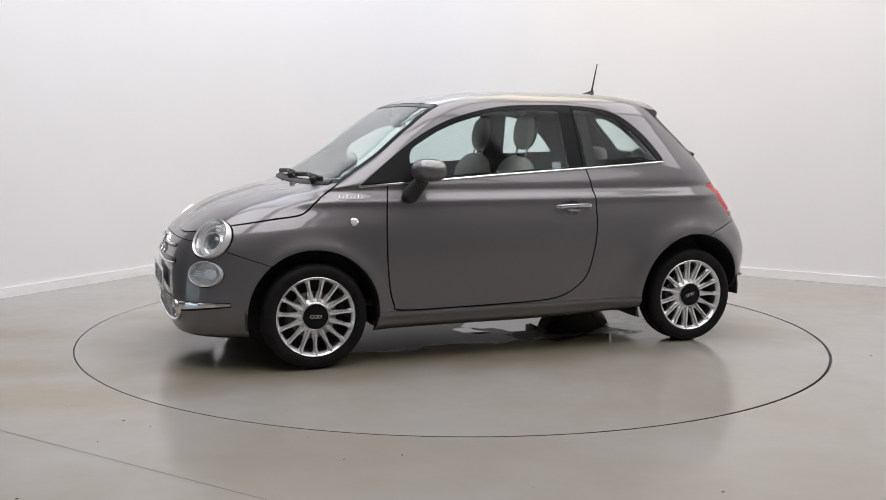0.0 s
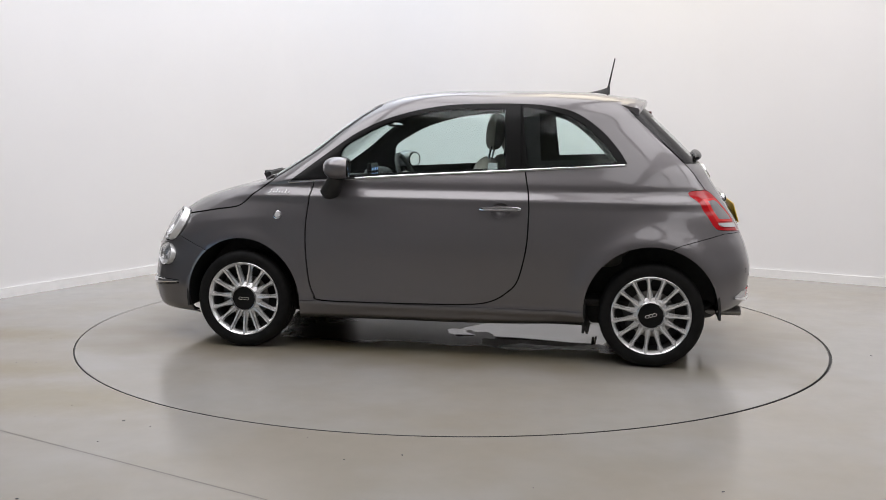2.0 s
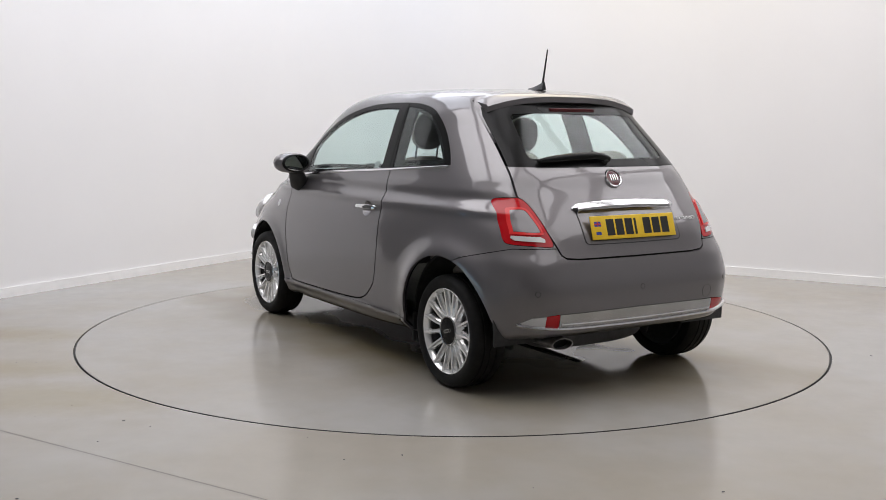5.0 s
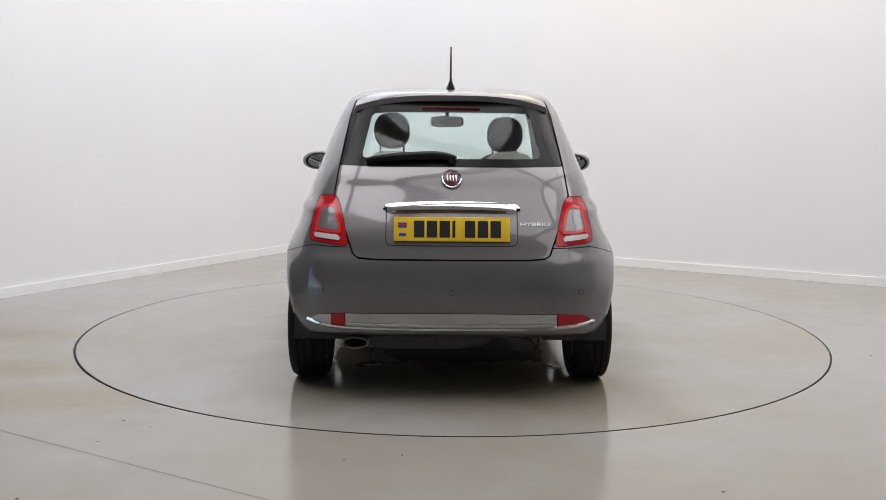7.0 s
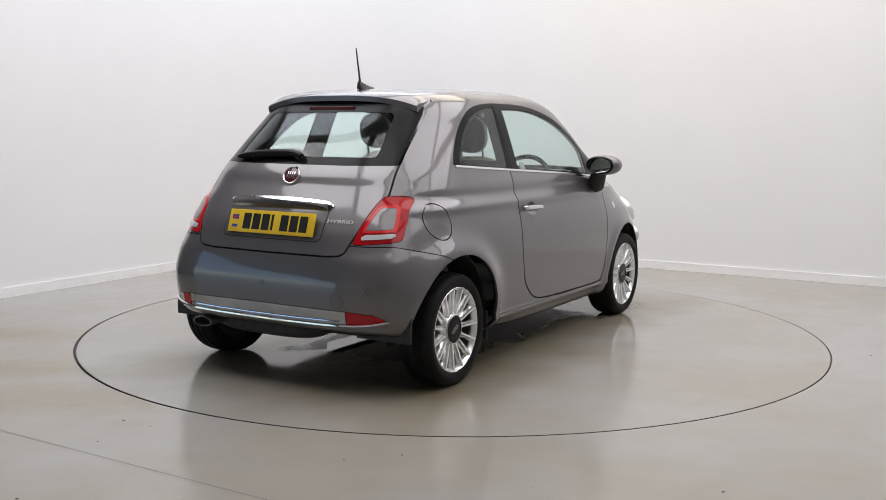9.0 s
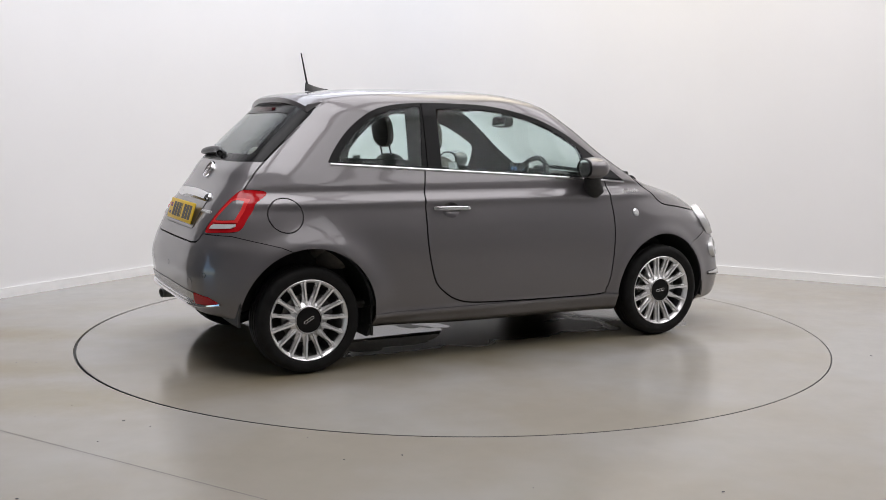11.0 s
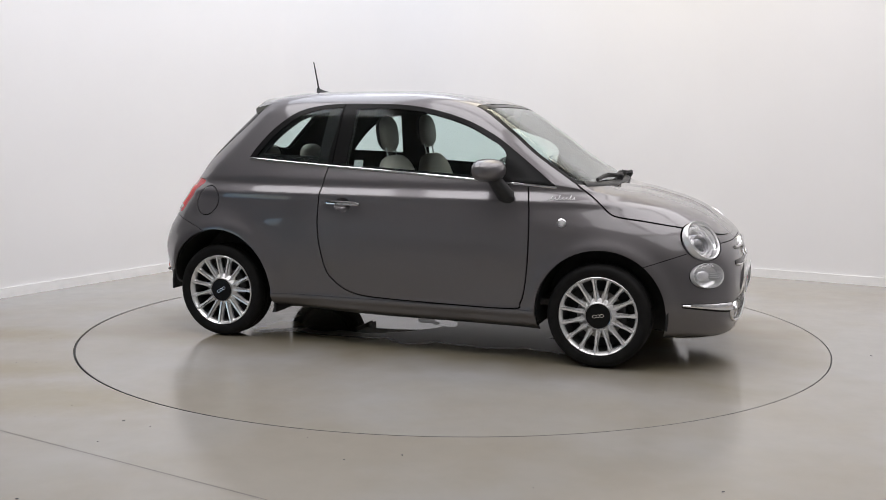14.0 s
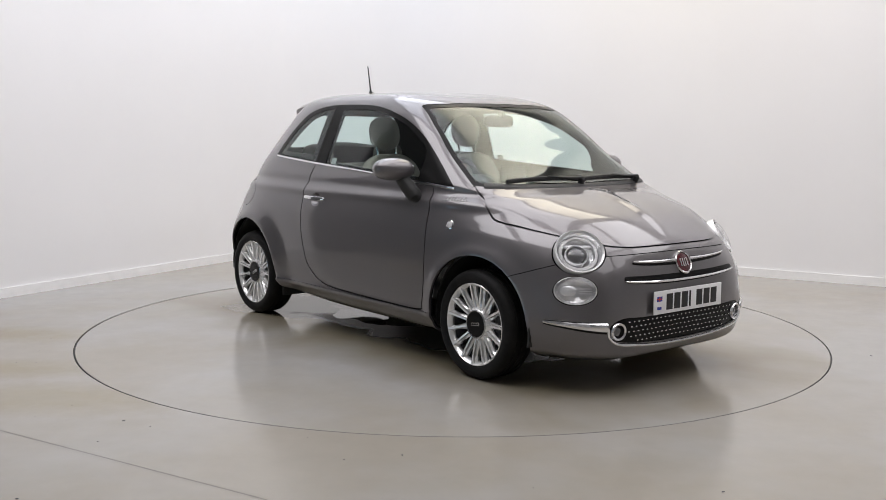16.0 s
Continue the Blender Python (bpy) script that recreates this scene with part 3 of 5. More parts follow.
DOOR = [(0.735, 0.966)] + [tuple(p) for p in spline([(0.752, 0.88), (0.764, 0.722), (0.762, 0.564), (0.746, 0.405), (0.721, 0.325), (0.68, 0.296), (0.338, 0.295), (-0.135, 0.305),
                                                 (-0.291, 0.331), (-0.384, 0.39), (-0.429, 0.444), (-0.458, 0.539), (-0.478, 0.649), (-0.484, 0.773), (-0.480, 0.897), (-0.452, 1.040)], 4)] + [(0.2, 1.005)]
SCREEN = [(0.0, 0.957), (0.35, 0.960), (0.60, 0.967), (0.655, 0.975), (0.640, 1.03), (0.605, 1.16), (0.57, 1.28), (0.528, 1.388), (0.50, 1.397), (0.3, 1.407), (0.0, 1.411)]
SCREEN = SCREEN + [(-y, z) for y, z in SCREEN[-2:0:-1]]
BONNET = [(1.95, 0.690), (1.76, 0.705), (1.544, 0.757)] + [tuple(p) for p in spline([(1.344, 0.792), (1.225, 0.810), (1.175, 0.835), (1.12, 0.885), (1.0, 0.972)], 4)] + [(0.99, 1.3), (1.95, 1.3)]
GATE = [(0.0, 1.6), (0.475, 1.6), (0.478, 1.44), (0.492, 1.38), (0.507, 1.33), (0.541, 1.08), (0.556, 0.95), (0.527, 0.90), (0.498, 0.805), (0.463, 0.72), (0.452, 0.69), (0.43, 0.676), (0.36, 0.670), (0.0, 0.668)]
GATE = GATE + [(-y, z) for y, z in GATE[-2:0:-1]]
REAR_PANE = [(0.0, 1.400), (0.25, 1.397), (0.44, 1.384), (0.489, 1.372), (0.504, 1.33), (0.537, 1.10), (0.538, 1.087), (0.30, 1.083), (0.0, 1.083)]
REAR_PANE = REAR_PANE + [(-y, z) for y, z in REAR_PANE[-2:0:-1]]
REAR_CLEAR = [(0.0, 1.345), (0.30, 1.344), (0.382, 1.339), (0.399, 1.323), (0.433, 1.142), (0.428, 1.126), (0.41, 1.120), (0.0, 1.118)]
REAR_CLEAR = REAR_CLEAR + [(-y, z) for y, z in REAR_CLEAR[-2:0:-1]]
TAIL = [tuple(p) for p in spline([(0.590, 0.943), (0.624, 0.940), (0.643, 0.925), (0.654, 0.880), (0.667, 0.795), (0.671, 0.755), (0.656, 0.739), (0.578, 0.732), (0.499, 0.726), (0.484, 0.737), (0.488, 0.762), (0.513, 0.860), (0.536, 0.922), (0.556, 0.942)], 4, True)]
TAIL_IN = [tuple(p) for p in spline([(0.562, 0.890), (0.604, 0.890), (0.618, 0.878), (0.631, 0.805), (0.622, 0.796), (0.540, 0.792), (0.530, 0.802), (0.546, 0.860)], 4, True)]
REAR_BUMPER = [(-1.18, 0.61), (-1.30, 0.662), (-1.52, 0.716), (-1.9, 0.716), (-1.9, 0.05), (-1.18, 0.05)]
FRONT_BUMPER = [(1.36, 0.545), (1.46, 0.578), (1.62, 0.632), (1.70, 0.66), (1.95, 0.686), (1.95, 0.05), (1.36, 0.05)]
SILL = [(1.0, 0.287), (-1.0, 0.287), (-1.0, 0.05), (1.0, 0.05)]


def circle(cx, cy, r, n=64):
    return [(cx + r * math.cos(2 * math.pi * i / n), cy + r * math.sin(2 * math.pi * i / n)) for i in range(n)]


# ---------------------------------------------------------------- cut the panels
car = new("car")
tagged(car, "grey metallic three-door city hatchback parked on the turntable", "car")
THICK = 0.012
skin = shell_mesh(0.0, -THICK)
thin = shell_mesh(-0.002, -0.007)
for ax, az, r in ARCHES:
    for side in (1, -1):
        skin = boolean(skin, prism(circle(ax, az, r, 80), "y", side * 0.45, side * 1.2), "DIFFERENCE")


def take(outline, axis, low, high, gap=GAP, source=None):
    """Lifts a piece out of the skin and leaves a joint round it."""
    global skin
    piece = boolean(skin, prism(outline, axis, low, high), "INTERSECT")
    skin = boolean(skin, prism(grown(outline, gap), axis, low, high), "DIFFERENCE")
    return polish(piece)


frames_l = take(DLO, "y", 0.3, 1.2, 0.001)
frames_r = take(DLO, "y", -1.2, -0.3, 0.001)
screen_piece = take(SCREEN, "x", 0.1, 1.6, 0.003)
tails = {1: take(TAIL, "x", -2.2, -1.2, 0.003), -1: take([(-y, z) for y, z in TAIL], "x", -2.2, -1.2, 0.003)}
gate_piece = take(GATE, "x", -2.2, -0.93)
bonnet_piece = take(BONNET, "y", -1.2, 1.2)
front_piece = take(FRONT_BUMPER, "y", -1.2, 1.2, 0.004)
rear_piece = take(REAR_BUMPER, "y", -1.2, 1.2, 0.004)
doors = {1: take(DOOR, "y", 0.3, 1.2), -1: take(DOOR, "y", -1.2, -0.3)}
sills = {1: take(SILL, "y", 0.3, 1.2, 0.002), -1: take(SILL, "y", -1.2, -0.3, 0.002)}
flap_piece = take(circle(-1.256, 0.820, 0.083, 48), "y", -1.2, -0.3, 0.0055)



def drum(m, rx, ry, depth):
    """A round cutter about the z axis of m."""
    bm = bmesh.new()
    lathe(bm, [(1.0, -depth), (1.0, depth)], 56, m @ Matrix.Diagonal((rx, ry, 1, 1)))
    me = bpy.data.meshes.new("cutter")
    bmesh.ops.triangulate(bm, faces=[f for f in bm.faces if len(f.verts) > 4])
    bmesh.ops.recalc_face_normals(bm, faces=bm.faces)
    bm.to_mesh(me)
    bm.free()
    return me


def lamp_frame(y, z, lean, side):
    """A lamp's pose on the nose: square to the skin, with a part of the lean taken out."""
    p, n = on_front(side * y, z)
    n = (n * (1 - lean) + Vector((1, 0, 0.1)) * lean).normalized()
    return frame_on(p, n)


HEAD, DRL, FOG = (0.562, 0.688), (0.630, 0.511), (0.465, 0.316)
HEAD_R, DRL_R = (0.124, 0.112), (0.104, 0.068)
for side in (1, -1):
    hm, dm = lamp_frame(*HEAD, 0.25, side), lamp_frame(*DRL, 0.15, side)
    skin = boolean(skin, drum(hm, HEAD_R[0] + 0.004, HEAD_R[1] + 0.004, 0.09), "DIFFERENCE")
    bonnet_piece = boolean(bonnet_piece, drum(hm, HEAD_R[0] + 0.004, HEAD_R[1] + 0.004, 0.09), "DIFFERENCE")
    front_piece = boolean(front_piece, drum(hm, HEAD_R[0] + 0.004, HEAD_R[1] + 0.004, 0.09), "DIFFERENCE")
    front_piece = boolean(front_piece, drum(dm, DRL_R[0] + 0.003, DRL_R[1] + 0.003, 0.07), "DIFFERENCE")
GRILLE = [(0.0, 0.374), (0.3, 0.374), (0.43, 0.378), (0.495, 0.357), (0.515, 0.318), (0.49, 0.277), (0.40, 0.256), (0.2, 0.240), (0.0, 0.235)]
GRILLE = [tuple(p) for p in spline(GRILLE + [(-y, z) for y, z in GRILLE[-2:0:-1]], 4, True)]
front_piece = boolean(front_piece, prism(GRILLE, "x", 1.3, 2.2), "DIFFERENCE")
REAR_BAR = [(0.0, 0.421), (0.49, 0.419), (0.61, 0.408), (0.668, 0.377), (0.58, 0.362), (0.45, 0.354), (0.0, 0.348)]
REAR_BAR = REAR_BAR + [(-y, z) for y, z in REAR_BAR[-2:0:-1]]
rear_piece = boolean(rear_piece, prism(grown(REAR_BAR, 0.002), "x", -2.2, -1.2), "DIFFERENCE")
for me in (bonnet_piece, front_piece, rear_piece):
    polish(me)
part("body", polish(skin), PAINT, car)
bonnet = part("bonnet", bonnet_piece, PAINT, car)
front_bumper = part("front_bumper", front_piece, PAINT, car)
rear_bumper = part("rear_bumper", rear_piece, PAINT, car)
part("fuel_flap", flap_piece, PAINT, car)
for side in (1, -1):
    part("sill", sills[side], PAINT, car)

# dark lining behind the joints, cut open at the windows
lining = shell_mesh(-0.016, -0.024)
for side in (1, -1):
    lo, hi = sorted((side * 0.3, side * 1.2))
    for pane in (DOOR_PANE, QUARTER_OPEN):
        lining = boolean(lining, prism(grown(pane, -0.008), "y", lo, hi), "DIFFERENCE")
    hp, hn = on_side(-0.335, 0.826, 0, side)
    lining = boolean(lining, drum(frame_on(hp, hn) @ Matrix.Translation((0, -0.002, 0)), 0.056, 0.045, 0.06), "DIFFERENCE")
    for ax, az, r in ARCHES:
        lining = boolean(lining, prism(circle(ax, az, r + 0.004, 64), "y", *sorted((side * 0.45, side * 1.2))), "DIFFERENCE")
for side in (1, -1):
    lining = boolean(lining, drum(lamp_frame(*HEAD, 0.25, side), HEAD_R[0] - 0.002, HEAD_R[1] - 0.002, 0.1), "DIFFERENCE")
    lining = boolean(lining, drum(lamp_frame(*DRL, 0.15, side), DRL_R[0] - 0.002, DRL_R[1] - 0.002, 0.07), "DIFFERENCE")
lining = boolean(lining, prism(grown(SCREEN, -0.02), "x", 0.1, 1.6), "DIFFERENCE")
lining = boolean(lining, prism(grown(REAR_CLEAR, 0.01), "x", -2.2, -0.93), "DIFFERENCE")
part("lining", polish(lining), LINING, car, "dark interior lining")

# windows
for side, frames in ((1, frames_l), (-1, frames_r)):
    lo, hi = sorted((side * 0.3, side * 1.2))
    hp, hn = on_side(-0.335, 0.826, 0, side)
    dish = drum(frame_on(hp, hn) @ Matrix.Translation((0, -0.002, 0)), 0.053, 0.042, 0.05)
    door = part("door", polish(boolean(doors[side], dish, "DIFFERENCE")), PAINT, car)
    front_half = [(1.2, 0.8), (-0.452, 0.8), (-0.405, 1.5), (1.2, 1.5)]
    rear_half = [(-0.458, 0.8), (-1.2, 0.8), (-1.2, 1.5), (-0.411, 1.5)]
    f = boolean(frames, prism(front_half, "y", lo, hi), "INTERSECT")
    f = boolean(f, prism(DOOR_PANE, "y", lo, hi), "DIFFERENCE")
    part("window_frame", polish(f), GLOSS_BLACK, door, "gloss black window frame")
    r = boolean(frames, prism(rear_half, "y", lo, hi), "INTERSECT")
    r = boolean(r, prism(QUARTER_PANE, "y", lo, hi), "DIFFERENCE")
    qf = part("quarter_window_frame", polish(r), GLOSS_BLACK, car, "gloss black window frame")
    pane = part("window_pane", polish(boolean(thin, prism(grown(DOOR_PANE, -0.0005), "y", lo, hi), "INTERSECT")), GLASS, door, "faintly green window glass")
    pane.visible_shadow = False
    pane = part("window_pane", polish(boolean(thin, prism(grown(QUARTER_PANE, -0.0005), "y", lo, hi), "INTERSECT")), GLASS, qf, "faintly green window glass")
    pane.visible_shadow = False
    # small paper label inside the door window
    sp, sn = on_side(-0.275, 1.062, -0.010, side)
    bm = bmesh.new()
    box(bm, -0.027, 0.027, -0.022, 0.022, -0.001, 0.0, 0.0, frame_on(sp, sn))
    part("window_label", bm, PAPER, door, "small pale paper label", smooth=False)
    # bright strip under the windows, one length on the door and one behind it
    for who, a, b in ((door, 0.0, 0.715), (car, 0.722, 1.0)):
        pts = spline(BELT, 12)
        n = len(pts) - 1
        places = [on_side(*pts[i], 0.001, side) for i in range(int(a * n), int(b * n) + 1)]
        part("belt_strip", ribbon(places, 0.015, 0.006), CHROME, who, "chrome strip")
    # handle: a recess cup and a chrome bar
    hp, hn = on_side(-0.335, 0.826, 0, side)
    m = frame_on(hp, hn)
    bm = bmesh.new()
    rows = []
    for j in range(9):
        d = 1.0 - j / 8
        rows.append([bm.verts.new(m @ Vector((0.054 * d * math.cos(2 * math.pi * i / 32), 0.043 * d * math.sin(2 * math.pi * i / 32) - 0.002, 0.0005 - 0.036 * (1 - d ** 2.2)))) for i in range(32)] if j < 8 else
                    [bm.verts.new(m @ Vector((0, -0.002, -0.0355)))] * 32)
    for r, q in zip(rows, rows[1:]):
        for i in range(32):
            ids = [r[i], r[(i + 1) % 32], q[(i + 1) % 32], q[i]]
            bm.faces.new(ids if len(set(ids)) == 4 else ids[:3])
    part("handle_cup", bm, PAINT, door, "body-coloured dished handle recess")
    bm = bmesh.new()
    places = [on_side(-0.222 - 0.226 * k / 14, 0.829 + 0.004 * k / 14, 0.012 + 0.018 * math.sin(math.pi * k / 14) ** 0.5, side) for k in range(15)]
    ribbon(places, [0.016] + [0.026] * 13 + [0.018], 0.010, bm)
    part("handle", bm, CHROME, door, "chrome door handle")
    # round side repeater
    ip, inn = on_side(0.942, 0.77, 0, side)
    bm = bmesh.new()
    lathe(bm, [(0.0245, -0.003), (0.0245, 0.0015), (0.020, 0.003), (0.006, 0.0032)], 32, frame_on(ip, inn))
    ring = part("side_repeater", bm, CHROME, car, "small round side repeater")
    bm = bmesh.new()
    lathe(bm, [(0.018, 0.0028), (0.014, 0.0042), (0.004, 0.0048)], 24, frame_on(ip, inn))
    part("lens", bm, WHITE_LENS, ring)
    # script badge drawn as a plain flourish
    pts = []
    for k in range(150):
        u = k / 149
        a = 2 * math.pi * 7 * u
        tall = 0.0065 + 0.009 * math.exp(-(u / 0.07) ** 2) + 0.007 * math.exp(-((u - 0.36) / 0.03) ** 2) + 0.006 * math.exp(-((u - 0.80) / 0.04) ** 2)
        along = 0.138 * u + 0.45 * tall * math.sin(a) - 0.35 * tall * math.cos(a)
        pts.append(on_side(1.015 - along if side > 0 else 0.865 + along, 0.893 - tall * math.cos(a) + tall * 0.6, 0.001, side))
    part("script_badge", ribbon(pts, 0.0028, 0.0020), PALE_RIM, car, "silver script flourish badge")
    # door mirror
    bm = bmesh.new()
    tube(bm, [(0.640, side * 0.745, 0.885), (0.632, side * 0.765, 0.905), (0.60, side * 0.79, 0.955), (0.575, side * 0.815, 1.0)], [0.040, 0.058, 0.054, 0.046], 16, 0.75)
    mirror = part("door_mirror", bm, PLASTIC, door, "black mirror foot and shell")
    bm = bmesh.new()
    mm = Matrix.Translation((0.555, side * 0.850, 1.045)) @ Matrix.Rotation(radians(11 * side), 4, "Z")
    blob(bm, (0, 0, 0), (0.086, 0.116, 0.062), mm, 2.3)
    bmesh.ops.bisect_plane(bm, geom=bm.verts[:] + bm.edges[:] + bm.faces[:], plane_co=mm @ Vector((-0.048, 0, 0)), plane_no=mm.to_3x3() @ Vector((-1, 0, 0)), clear_outer=True)
    bmesh.ops.contextual_create(bm, geom=[e for e in bm.edges if e.is_boundary])
    part("mirror_cap", bm, PAINT, mirror)
    bm = bmesh.new()
    lathe(bm, [(0.0, 0), (0.074, 0), (0.074, 0.005), (0.0, 0.005)], 32, mm @ Matrix.Translation((-0.049, 0, -0.001)) @ Matrix.Diagonal((1, 1.15, 0.62, 1)) @ Matrix.Rotation(radians(-90), 4, "Y"))
    part("mirror_pane", bm, MIRROR, mirror, "silvered mirror glass")
    bm = bmesh.new()
    lathe(bm, [(0.0745, 0.0), (0.0745, 0.006), (0.080, 0.009), (0.087, 0.004), (0.087, -0.002)], 40, mm @ Matrix.Translation((-0.049, 0, -0.001)) @ Matrix.Diagonal((1, 1.15, 0.62, 1)) @ Matrix.Rotation(radians(-90), 4, "Y"), True)
    part("mirror_rim", bm, GLOSS_BLACK, mirror, "black rim round the mirror glass")

screen_ob = part("windscreen", polish(boolean(thin, prism(grown(SCREEN, -0.016), "x", 0.1, 1.6), "INTERSECT")), GLASS, car, "faintly green windscreen glass")
screen_ob.visible_shadow = False
part("windscreen_border", polish(boolean(screen_piece, prism(grown(SCREEN, -0.016), "x", 0.05, 1.7), "DIFFERENCE")), GLOSS_BLACK, screen_ob, "black windscreen border")

glassless = boolean(gate_piece, prism(grown(REAR_PANE, 0.002), "x", -2.2, -0.9), "DIFFERENCE")
tailgate = part("tailgate", polish(glassless), PAINT, car)
band = boolean(boolean(gate_piece, prism(REAR_PANE, "x", -2.2, -0.9), "INTERSECT"), prism(REAR_CLEAR, "x", -2.3, -0.8), "DIFFERENCE")
part("rear_window_border", polish(band), GLOSS_BLACK, tailgate, "black rear window border")
rear_pane = part("rear_window", polish(boolean(thin, prism(grown(REAR_CLEAR, -0.0005), "x", -2.2, -0.9), "INTERSECT")), GLASS, tailgate, "faintly green rear window glass")
rear_pane.visible_shadow = False

# ---------------------------------------------------------------- lamps
for side in (1, -1):
    hm = lamp_frame(*HEAD, 0.25, side)
    sq = hm @ Matrix.Diagonal((HEAD_R[0] / 0.11, HEAD_R[1] / 0.11, 1, 1))
    bm = bmesh.new()
    lathe(bm, [(0.1095, -0.03), (0.1095, 0.004), (0.107, 0.008), (0.0985, 0.003), (0.0970, -0.03)], 56, sq, True)
    head = part("headlight", bm, PALE_RIM, car, "round headlight in a chrome rim")
    bm = bmesh.new()
    lathe(bm, [(0.0972, -0.004), (0.090, -0.02), (0.083, -0.05), (0.05, -0.075), (0.0, -0.078), (0.0, -0.082), (0.055, -0.08), (0.09, -0.055), (0.0972, -0.02)], 28, sq, True)
    part("lamp_bowl", bm, REFLECTOR, head, smooth=False)
    bm = bmesh.new()
    lathe(bm, [(0.088, -0.030), (0.084, -0.018), (0.073, -0.018), (0.070, -0.036)], 56, sq, True)
    part("light_ring", bm, WHITE_LENS, head, "pale daylight ring")
    bm = bmesh.new()
    lathe(bm, [(0.052, -0.06), (0.052, -0.020), (0.046, -0.012), (0.043, -0.06)], 40, sq @ Matrix.Translation((0.012 * side, -0.012, 0)), True)
    part("projector_rim", bm, REFLECTOR, head)
    bm = bmesh.new()
    blob(bm, (0, 0, 0), (0.042, 0.042, 0.022), sq @ Matrix.Translation((0.012 * side, -0.012, -0.032)))
    part("projector", bm, DARK_LAMP, head, "dark glass projector")
    bm = bmesh.new()
    box(bm, -0.07, 0.07, 0.03, 0.048, -0.045, -0.030, 0.006, sq)
    part("lamp_bar", bm, REFLECTOR, head)
    bm = bmesh.new()
    lathe(bm, [(0.0985, 0.0), (0.092, 0.010), (0.075, 0.019), (0.05, 0.0255), (0.02, 0.029), (0.0, 0.0295), (0.0, 0.0270), (0.05, 0.0230), (0.075, 0.0165), (0.0965, -0.001)], 56, sq, True)
    part("lamp_cover", bm, LENS, head, "clear headlight cover").visible_shadow = False
    dm = lamp_frame(*DRL, 0.15, side) @ Matrix.Diagonal((DRL_R[0] / 0.07, DRL_R[1] / 0.07, 1, 1))
    bm = bmesh.new()
    lathe(bm, [(0.0690, -0.025), (0.0690, 0.003), (0.0675, 0.004), (0.0655, 0.001), (0.064, -0.025)], 48, dm, True)
    drl = part("daytime_lamp", bm, PALE_RIM, car, "oval lamp under the headlight")
    bm = bmesh.new()
    lathe(bm, [(0.065, -0.003), (0.057, -0.03), (0.03, -0.042), (0.0, -0.044), (0.0, -0.048), (0.035, -0.046), (0.061, -0.03)], 18, dm, True)
    part("lamp_bowl", bm, REFLECTOR, drl, smooth=False)
    for k in (-1, 0, 1):
        bm = bmesh.new()
        box(bm, -0.052, -0.012, 0.012 * k - 0.0018, 0.012 * k + 0.0018, -0.03, -0.012, 0.0, dm @ Matrix.Diagonal((side, 1, 1, 1)))
        part("lamp_rib", bm, WHITE_LENS, drl, smooth=False)
    bm = bmesh.new()
    lathe(bm, [(0.026, -0.04), (0.026, -0.012), (0.018, -0.008), (0.0, -0.006)], 28, dm @ Matrix.Translation((0.022 * side, 0, 0)))
    part("bulb_shield", bm, REFLECTOR, drl)
    bm = bmesh.new()
    lathe(bm, [(0.0660, 0.0), (0.05, 0.010), (0.02, 0.0155), (0.0, 0.016), (0.0, 0.014), (0.05, 0.008), (0.0650, -0.001)], 48, dm, True)
    part("lamp_cover", bm, LENS, drl, "clear lamp cover").visible_shadow = False
    fp, fn = on_front(side * FOG[0], FOG[1], -0.008)
    fm = frame_on(fp, (fn + Vector((0.6, 0, 0))).normalized())
    bm = bmesh.new()
    lathe(bm, [(0.045, -0.02), (0.045, 0.010), (0.041, 0.016), (0.032, 0.012), (0.029, -0.02)], 40, fm, True)
    fog = part("fog_lamp", bm, CHROME, car, "small round fog lamp in a chrome ring")
    bm = bmesh.new()
    lathe(bm, [(0.0, -0.012), (0.0295, -0.012), (0.0295, -0.004), (0.015, 0.002), (0.0, 0.004)], 32, fm)
    part("lens", bm, DARK_LAMP, fog)
    # tail lamp: red ring, painted island, pale reversing strip
    red = boolean(tails[side], prism([(y * side, z) for y, z in grown(TAIL_IN, 0.001)], "x", -2.3, -1.1), "DIFFERENCE")
    lamp = part("tail_lamp", polish(red), RED, car, "red ring-shaped tail lamp")
    isle = boolean(shell_mesh(0.003, -0.01), prism([(y * side, z) for y, z in TAIL_IN], "x", -2.2, -1.2), "INTERSECT")
    part("painted_island", polish(isle), PAINT, lamp, "body-coloured insert")
    rev = [(0.522, 0.748), (0.640, 0.756), (0.650, 0.766), (0.644, 0.777), (0.536, 0.772), (0.520, 0.762)]
    strip = boolean(shell_mesh(0.006, -0.004), prism([(y * side, z) for y, z in rev], "x", -2.2, -1.2), "INTERSECT")
    part("reversing_lens", polish(strip), WHITE_LENS, lamp, "pale reversing lens")
    for k, ring in enumerate((grown(TAIL_IN, 0.012),)):
        rim = boolean(shell_mesh(0.004, -0.002), prism([(y * side, z) for y, z in ring], "x", -2.2, -1.2), "INTERSECT")
        rim = boolean(rim, prism([(y * side, z) for y, z in grown(TAIL_IN, 0.001)], "x", -2.3, -1.1), "DIFFERENCE")
        part("light_guide", polish(rim), RED_DEEP, lamp)

